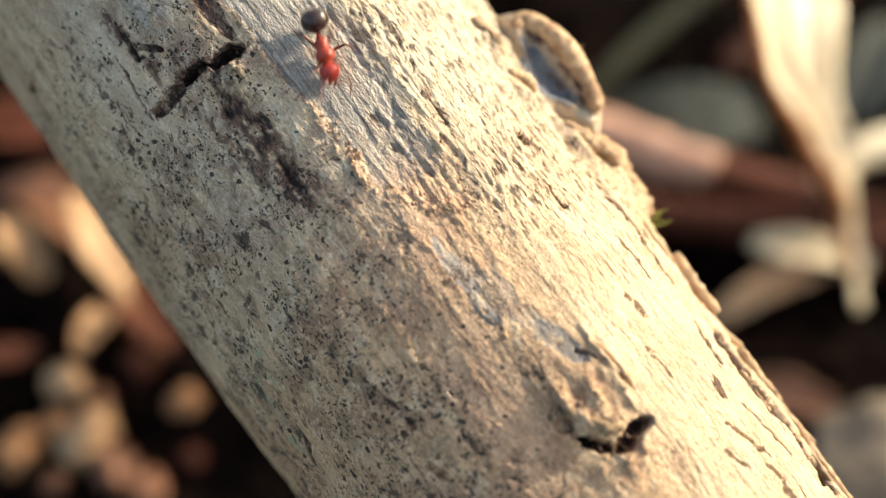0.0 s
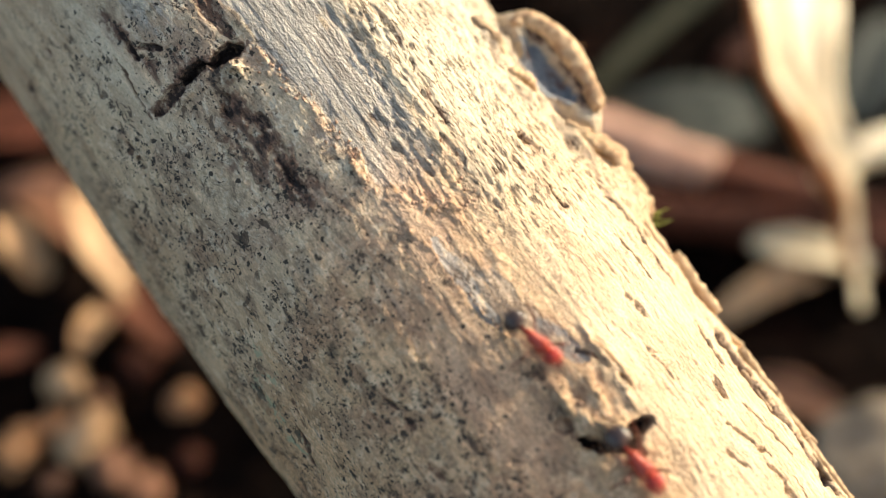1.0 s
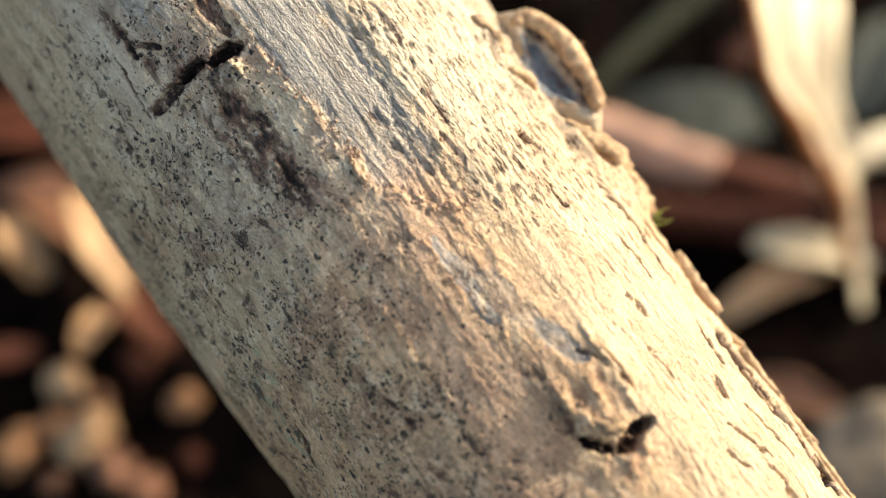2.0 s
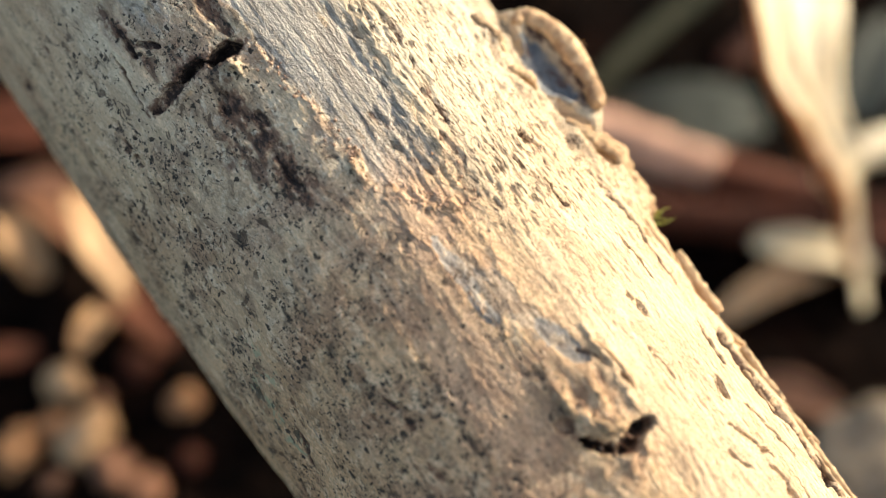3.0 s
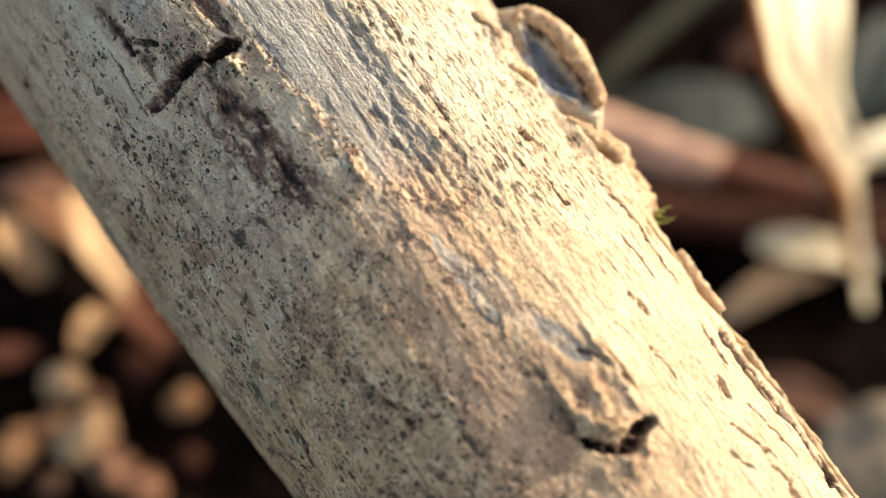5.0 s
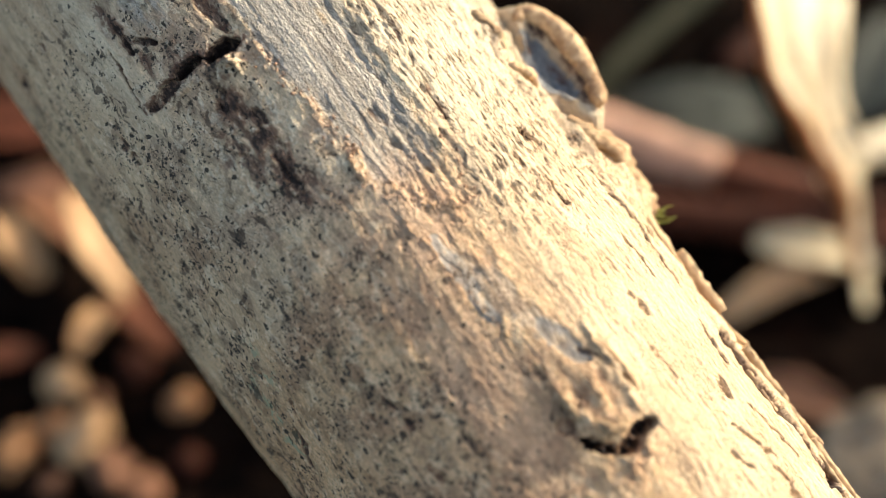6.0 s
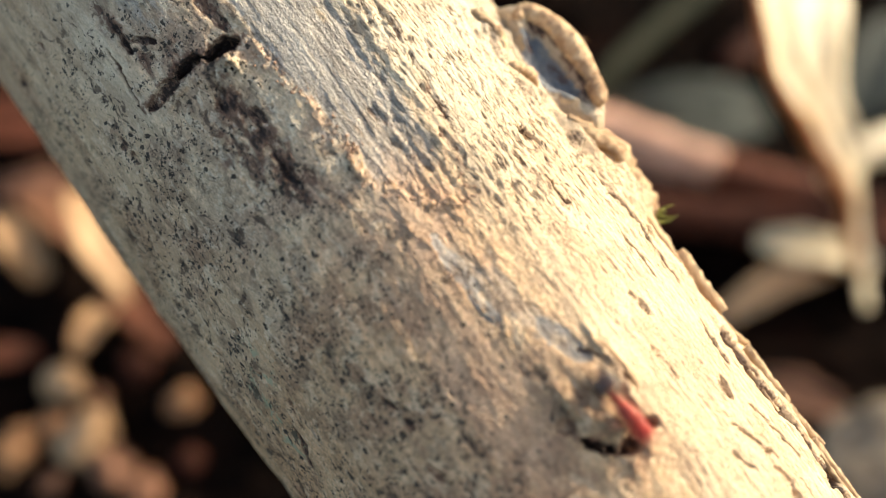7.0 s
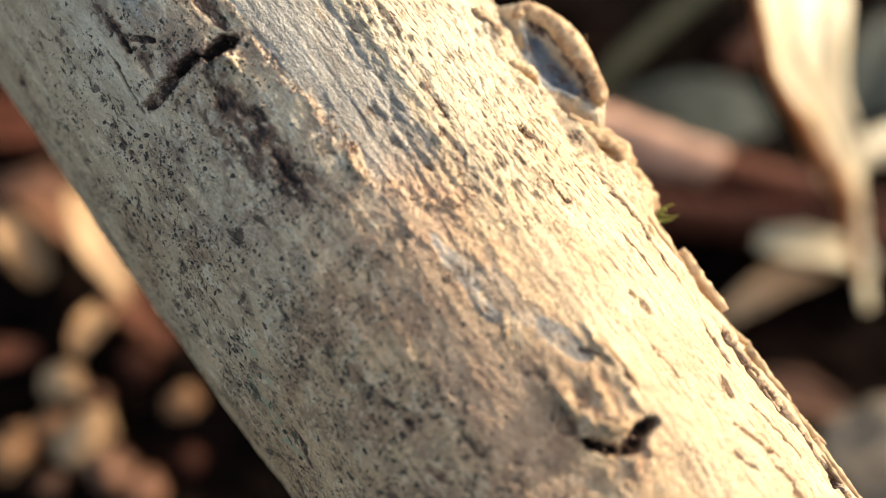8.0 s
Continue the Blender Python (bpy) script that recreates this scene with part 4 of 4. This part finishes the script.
twig = stick("fallen_twig", [(-0.012, 0.1640, -0.0212), (0.0166, 0.1485, -0.0210), (0.0291, 0.1409, -0.0210), (0.0377, 0.1360, -0.0210), (0.0441, 0.1330, -0.0210), (0.0680, 0.1240, -0.0210), (0.100, 0.112, -0.0212)], 0.0038, 0.0035, RUSSET, "thick red-brown fallen twig lying on the soil", 2, knob=0.2)
part("peeling_bark", tube_bm([tuple(p) for p in smooth_path([tuple(lower(*p)) for p in ((0.0166, 0.1485, -0.0206), (0.0291, 0.1407, -0.0205), (0.0435, 0.1331, -0.0206))], 20)], SPREAD * np.linspace(0.0039, 0.0041, 20), 12, 4, 0.2), PINK, twig, "pinkish peeling bark sheath")
stick("fallen_twig", [(0.0176, 0.1275, -0.0218), (0.0349, 0.1256, -0.0214), (0.0518, 0.1226, -0.0214), (0.0735, 0.1170, -0.0216)], 0.0032, 0.0036, DARKRED, "dark red-brown fallen twig beside a thicker one", 7, knob=0.2)
stick("straw_stalk", [(0.055, 0.1200, -0.0085), (0.062, 0.1260, -0.0078), (0.074, 0.1300, -0.0090), (0.096, 0.1345, -0.0168)], 0.0021, 0.0027, STRAW, "pale yellow dry straw stalk lying across the litter", 4, "straw")
stick("thin_twig", [(0.048, 0.1580, -0.0205), (0.066, 0.1750, -0.0195), (0.091, 0.192, -0.0205)], 0.0027, 0.0021, DARKRED, "thin dark red-brown twig on the soil", 5)


def lay(name, bm, material, x, y, z, rx, ry, rz, label, category, group=""):
    ob = tagged(part(name, bm, material), label, category, group)
    ob.matrix_world = Matrix.Translation(lower(x, y, rest(x, y) + z)) @ pose(0, 0, 0, rx, ry, rz) @ Matrix.Scale(SPREAD, 4)
    return ob


def leaf(length, width, seed, arch, material, x, y, z, rx, ry, rz, label, cup=0.2):
    """A dry leaf piece with its midrib."""
    ob = lay("dry_leaf" if material not in (OLIVE, DIM) else "green_leaf", leaf_bm(length, width, seed, arch, cup), material, x, y, z, rx, ry, rz, label, "leaf")
    n = 14
    line = [(length * (q - 0.5) * 0.92, 0, arch * length * 4 * q * (1 - q) + 0.0004) for q in [i / (n - 1) for i in range(n)]]
    part("midrib", tube_bm(line, np.linspace(0.05, 0.02, n) * width, 6, seed), material, ob)
    return ob


leaf(0.060, 0.0058, 11, 0.03, DIM, 0.0400, 0.1680, 0.007, -25, 4, 51, "dull grey-green narrow leaf lying on dark soil", 0.15)
leaf(0.027, 0.015, 12, 0.08, OLIVE, 0.0405, 0.1470, 0.0015, 12, 0, 8, "dull grey-green broad leaf fragment behind a twig", 0.1)
leaf(0.030, 0.012, 31, 0.06, OLIVE, 0.0760, 0.1600, 0.003, -10, 0, 62, "dull grey-green leaf fragment beside a thin twig", 0.1)
leaf(0.021, 0.0056, 13, 0.16, FAWN, 0.0500, 0.1116, 0.003, 0, -8, 24, "pale curled dry leaf scrap on the soil")
leaf(0.018, 0.0056, 14, 0.10, STRAW, 0.0556, 0.1166, 0.0062, 10, 5, -12, "bleached dry leaf scrap under the grass blade")
chip = lay("bark_chip", leaf_bm(0.0115, 0.0058, 15, 0.05, 0.1, thick=0.002), CHIP, 0.0498, 0.0938, 0.003, 20, 0, -28, "reddish brown bark chip lying on the soil", "bark chip")
part("inner_layer", leaf_bm(0.0126, 0.0064, 15, 0.05, 0.1, thick=0.0012), TAN, chip, "paler inner bark layer").location = (0, 0, -0.0014)
lay("stone", lump_mesh(0.0105, 0.0085, 0.0060, 4, 4, 0.18), STONE, 0.0600, 0.0840, 0.003, 0, 0, 30, "small rounded grey stone half sunk in soil", "stone")
leaf(0.0160, 0.0085, 16, 0.10, CHIP, -0.0629, 0.1267, 0.0060, -10, -10, -8, "red-brown curled dry leaf scrap on dark soil")
leaf(0.0120, 0.0060, 17, 0.10, TAN, -0.0630, 0.1166, 0.0060, -5, 30, -50, "tan curled dry leaf scrap on dark soil")
leaf(0.0210, 0.0115, 18, 0.06, FAWN, -0.0490, 0.1168, 0.0060, -12, 22, -54, "large tan dry leaf folded beside the branch")
leaf(0.0150, 0.0050, 19, 0.06, TAN, -0.0486, 0.1016, 0.0050, -5, 25, 86, "narrow tan dry leaf stalk on dark soil")
leaf(0.0140, 0.0085, 33, 0.06, MAROON, -0.0435, 0.1064, 0.0020, -10, 10, -50, "small red-brown dry leaf scrap on the soil")
leaf(0.0180, 0.0100, 35, 0.05, CHIP, -0.0593, 0.1265, 0.0010, -10, 15, -30, "small red-brown dry leaf scrap on the soil")
leaf(0.0260, 0.0140, 34, 0.06, RUSSET, -0.0676, 0.1437, 0.0020, -5, 10, 15, "dark red-brown leaf scrap on the soil")
leaf(0.0100, 0.0050, 38, 0.10, RUSSET, -0.0626, 0.0996, 0.0030, 0, 20, 20, "small dark red-brown leaf scrap on dark soil")
# CHIP and RUSSET clods are darkened copies: partial shade put into their colour
CLODS = ((-0.0529, 0.0946, 0.0033, 0.0027, 0.0026, FAWN), (-0.0363, 0.0930, 0.0025, 0.0024, 0.0021, CLOD), (-0.0480, 0.0864, 0.0045, 0.0034, 0.0032, FAWN), (-0.0437, 0.0815, 0.0031, 0.0027, 0.0025, CHIP), (-0.0570, 0.0845, 0.0022, 0.0036, 0.0028, CLOD), (-0.0344, 0.0845, 0.0019, 0.0019, 0.0014, RUSSET), (-0.0540, 0.0898, 0.0024, 0.0021, 0.0019, CLOD), (-0.0390, 0.0790, 0.0028, 0.0022, 0.0019, CHIP), (-0.0428, 0.0975, 0.0023, 0.0021, 0.0018, RUSSET), (-0.0478, 0.0935, 0.0015, 0.0016, 0.0013, CHIP), (-0.0515, 0.0800, 0.0021, 0.0018, 0.0016, CHIP))
for k, (x, y, rx, ry, rz, stuff) in enumerate(CLODS):
    lay("clay_clod", lump_mesh(rx, ry, rz, 20 + k, 3, 0.34), stuff, x, y, rz * 0.75, 0, 0, 40 * k, "rounded reddish clay crumb resting on dark soil", "clod", "clay clods on the soil")


def scatter():
    """More of the same litter round about, clear of the branch and the camera."""
    rng = random.Random(12)
    made = 0
    while made < 70:
        x, y = rng.uniform(-0.26, 0.26), rng.uniform(-0.14, 0.38)
        if (abs(x) < 0.125 and 0.02 < y < 0.26) or (abs(x) < 0.05 and abs(y) < 0.05) or (y < 0.1 and abs((x + 0.003) * 0.784 + (y - 0.06) * 0.621) < 0.04):
            continue
        made += 1
        kind = made % 5
        if kind in (0, 1, 2):
            leaf(rng.uniform(0.012, 0.032), rng.uniform(0.005, 0.013), 100 + made, rng.uniform(0.05, 0.18), TAN if kind else STRAW, x, y, 0.0025, rng.uniform(-12, 12), rng.uniform(-10, 10), rng.uniform(0, 360), "curled dry leaf scrap on the soil")
        elif kind == 3:
            r = rng.uniform(0.0018, 0.005)
            lay("clay_clod", lump_mesh(r * 1.2, r, r * 0.85, 200 + made, 3, 0.25), CLOD, x, y, r * 0.6, 0, 0, rng.uniform(0, 360), "rounded reddish clay crumb resting on dark soil", "clod", "clay clods on the soil")
        else:
            t, n = rng.uniform(0, 6.28), rng.uniform(0.02, 0.05)
            dx, dy = n * math.cos(t), n * math.sin(t)
            z0 = max(rest(x, y), rest(x + dx, y + dy), rest(x - dx, y - dy))
            stick("thin_twig", [(x - dx, y - dy, z0 + 0.001), (x, y, z0 + 0.003), (x + dx, y + dy, z0 + 0.001)], 0.0016, 0.0011, RUSSET, "thin dark red-brown twig on the soil", made)


scatter()

# ---------------------------------------------------------------- small growth on the branch


def moss(name, s, deg, heading, size, seed, material, label, tilt=-60):
    rng = random.Random(seed)
    bm = bmesh.new()
    for k in range(4):
        n = 12
        bend, lean = rng.uniform(-0.9, 0.9), rng.uniform(-0.5, 0.5)
        pts = [Vector((size * q * math.cos(lean + bend * q), size * q * math.sin(lean + bend * q) * 0.7, size * (0.3 * q + 0.25 * math.sin(2.5 * q + k)))) for q in [i / n for i in range(n + 1)]]
        for i in range(n):
            w = size * 0.05 * (1.15 - i / n)
            for t in range(3):
                a = rng.uniform(0, 6.28)
                o = Vector((0.5, math.cos(a), math.sin(a))) * w * 3.2
                d = Vector((0, -math.sin(a), math.cos(a))) * w
                f = Vector((w, 0, 0))
                v = [bm.verts.new(c) for c in (pts[i] - d, pts[i] + d, pts[i] + o + f, pts[i] - d * 0.2 + f)]
                bm.faces.new((v[0], v[1], v[2]))
                bm.faces.new((v[1], v[3], v[2]))
                bm.faces.new((v[3], v[0], v[2]))
                bm.faces.new((v[0], v[3], v[1]))
        stem = tube_bm(pts, [size * 0.045 * (1.2 - i / n) for i in range(n + 1)], 6, seed)
        me = bpy.data.meshes.new("tmp")
        stem.to_mesh(me)
        stem.free()
        bm.from_mesh(me)
        bpy.data.meshes.remove(me)
    ob = tagged(part(name, bm, material, smooth=False), label, "moss")
    ob.matrix_world = on_branch(s, deg, heading, -0.1) @ pose(0, 0, 0, 0, tilt, 0)
    return ob


moss("moss_sprig", 8.8, 84, 0, 0.0024, 3, MOSS, "tiny curled green moss sprig growing on the bark edge")
tuft = moss("moss_sprig", -6.5, 90, 0, 0.0019, 8, TAN, "tiny dry tawny moss tuft beside the bark ring")
tuft.matrix_world = BRANCH @ Matrix.Translation(stand(-6.6, GIRTH * math.atan2(22.4, 4.2), math.hypot(22.4, 4.2))) @ pose(0, 0, 0, 0, 0, 18)

# ---------------------------------------------------------------- the ants


def lathe(profile, flat=1.0, sides=20, bend=0.0):
    """A body of rings along x from (x, radius, lift) rows, in millimetres, closed at both ends."""
    bm = bmesh.new()
    p = smooth_path(profile, 26)
    rings = []
    for x, r, z in p:
        r = max(r, 0.004)
        rings.append([bm.verts.new((x * 0.001, r * math.cos(t) * 0.001, (z + r * flat * math.sin(t)) * 0.001)) for t in [2 * math.pi * k / sides for k in range(sides)]])
    for lo, hi in zip(rings, rings[1:]):
        for k in range(sides):
            bm.faces.new((lo[k], lo[(k + 1) % sides], hi[(k + 1) % sides], hi[k]))
    bm.faces.new(rings[0])
    bm.faces.new(list(reversed(rings[-1])))
    return bm


def limb(points, radii):
    path = smooth_path([tuple(c * 0.001 for c in p) for p in points], 18)
    r = np.interp(np.linspace(0, 1, 18), np.linspace(0, 1, len(radii)), radii) * 0.001
    return tube_bm(path, r, 8, 0, 0.0)


LEGS = ((0.95, 1, 48, 0.0), (0.35, 1, -4, 0.5), (-0.2, 1, -50, 0.0), (0.95, -1, 48, 0.5), (0.35, -1, -4, 0.0), (-0.2, -1, -50, 0.5))


def make_ant(label):
    """An ant that faces +x, its feet at z = 0. Returns it with its legs."""
    ant = tagged(new("ant"), label, "ant", "ants on the branch")
    part("gaster", lathe([(-3.3, 0.02, 1.0), (-3.1, 0.62, 1.04), (-2.6, 1.04, 1.18), (-2.0, 1.08, 1.2), (-1.5, 0.72, 1.1), (-1.25, 0.2, 0.98), (-1.2, 0.05, 0.97)], 0.95), BLACK, ant, "glossy dark brown gaster")
    part("petiole", lathe([(-1.3, 0.08, 0.95), (-1.1, 0.15, 1.0), (-0.95, 0.24, 1.1), (-0.8, 0.16, 1.0), (-0.62, 0.12, 0.98)], 1.3), RED, ant)
    part("thorax", lathe([(-0.85, 0.06, 1.0), (-0.7, 0.42, 1.02), (-0.25, 0.55, 1.05), (0.1, 0.48, 1.06), (0.45, 0.72, 1.12), (0.85, 0.74, 1.12), (1.15, 0.44, 1.06), (1.4, 0.16, 1.02)], 1.05), ROSE, ant)
    head = part("head", lathe([(1.25, 0.08, 1.0), (1.4, 0.52, 1.0), (1.75, 0.80, 1.0), (2.15, 0.78, 0.95), (2.5, 0.54, 0.88), (2.72, 0.25, 0.82), (2.8, 0.06, 0.8)], 0.82), RED, ant)
    for side in (1, -1):
        eye = bmesh.new()
        bmesh.ops.create_icosphere(eye, subdivisions=2, radius=0.00014)
        part("eye", eye, BLACK, head).location = (0.00195, side * 0.00058, 0.00125)
        part("mandible", limb([(2.62, side * 0.24, 0.8), (2.95, side * 0.22, 0.72), (3.1, side * 0.02, 0.68)], [0.11, 0.10, 0.03]), AMBER, head)
        part("antenna", limb([(2.5, side * 0.25, 1.05), (2.85, side * 0.75, 1.35), (3.1, side * 1.15, 1.4), (3.5, side * 1.25, 1.05), (4.0, side * 1.1, 0.7)], [0.06, 0.05, 0.05, 0.06, 0.06]), AMBER, head)
    legs = []
    for x, side, splay, phase in LEGS:
        reach = 3.0 if splay < -20 else 2.5
        leg = part("leg", limb([(0, 0.0, 0), (0.35, 0, 0.05), (1.25, 0, 0.55), (1.45, 0, 0.5), (reach - 0.4, 0, -0.75), (reach, 0, -0.83), (reach + 0.35, 0, -0.84)], [0.14, 0.14, 0.10, 0.08, 0.05, 0.04, 0.03]), AMBER, ant)
        base = side * (90 - splay)
        legs.append((leg, x, side * 0.36, base, side, phase))
    return ant, legs


def legs_at(leg, x, y, base, side, swing, raise_by):
    m = pose(x * 0.001, y * 0.001, 0.00085, 0, 0, base + side * swing)
    return m @ pose(0, 0, 0, 0, -raise_by, 0)


def run_ant(ant, legs, scale, rows, stride):
    """Key an ant along rows of (seconds, s, degrees, heading) and step its legs while it runs."""
    ant.scale = (scale, scale, scale)
    walk(ant, [(t, on_branch(s, d, g, 0.0)) for t, s, d, g in rows])
    go, stop = stride
    for leg, x, y, base, side, phase in legs:
        keys = [(0.0, legs_at(leg, x, y, base, side, 0, 0))] if go > 0.02 else []
        k = int(go * 30)
        while k <= int(stop * 30):
            c = 2 * math.pi * (k / 30 * 6.5 + phase)
            keys.append((k / 30, legs_at(leg, x, y, base, side, -24 * math.sin(c), 14 * max(0, math.cos(c)))))
            k += 1
        keys.append((min(stop + 0.1, 7.97), legs_at(leg, x, y, base, side, 0, 0)))
        keys.append((8.0, legs_at(leg, x, y, base, side, 0, 0)))
        walk(leg, keys)


ants = [make_ant("glossy red ant with dark gaster running down the bark"), make_ant("smaller red ant with dark gaster following on the bark"), make_ant("glossy red ant with dark gaster crossing the bark alone")]


def motions():
    run_ant(*ants[0], 1.0, [(0.0, -16.8, 14.9, -17), (0.1, -14.7, 11.8, -24), (0.2, -10.8, 10.4, 8), (0.3, -7.4, 14.6, 27), (0.4, -4.5, 15.0, 2), (0.5, -2.8, 15.2, 0), (0.6, 4.3, 14.3, 8), (0.7, 7.7, 14.7, 2), (0.8, 13.7, 13.4, -12), (0.9, 18.2, 14.6, 17), (1.0, 22.0, 17.2, 8), (1.1, 25.2, 17.8, 5), (1.3, 34, 20, 5), (1.6, 47, 23, 5), (1.9, 58, 25, 0), (2.2, 61, 25, 0), (5.0, 61, 25, 0), (8.0, 61, 25, 0)], (0.0, 2.1))
    run_ant(*ants[1], 0.9, [(0.0, -27.5, 9.5, -5), (0.1, -22.0, 9.2, -10), (0.2, -18.5, 8.6, -13), (0.3, -17.2, 7.3, -13), (0.4, -14.7, 5.0, 2), (0.5, -12.7, 4.9, 5), (0.6, -6.5, 7.6, 16), (0.7, -4.1, 10.4, 11), (0.8, -0.3, 11.8, 3), (0.9, 5.1, 11.8, 5), (1.0, 10.3, 14.6, 14), (1.1, 12.4, 15.8, 9), (1.2, 16.6, 14.9, 0), (1.3, 18.9, 15.4, -6), (1.4, 22.0, 15.2, -9), (1.5, 28.0, 12.6, -10), (1.8, 38, 8, -8), (2.2, 52, 4, -4), (2.4, 54, 3, 0), (5.0, 54, 3, 0), (8.0, 54, 3, 0)], (0.0, 2.3))
    run_ant(*ants[2], 1.0, [(0.0, -75, 12, 0), (4.6, -75, 12, 0), (5.0, -66, 12, 0), (5.4, -52, 11, 0), (5.8, -36, 10, 0), (6.0, -28, 10, 0), (6.2, -20.2, 9.9, 0), (6.3, -17.0, 10.4, -6), (6.4, -9.5, 9.3, -6), (6.5, -7.0, 8.6, -4), (6.6, -2.5, 9.2, 5), (6.7, 1.9, 13.0, 16), (6.8, 8.0, 15.0, -2), (6.9, 11.2, 16.1, 3), (7.0, 18.2, 20.3, 7), (7.1, 21.4, 20.3, 3), (7.2, 25.5, 20.0, 2), (7.5, 38, 10, -25), (7.8, 48, -8, -20), (8.0, 54, -16, -10)], (4.7, 7.97))


motions()
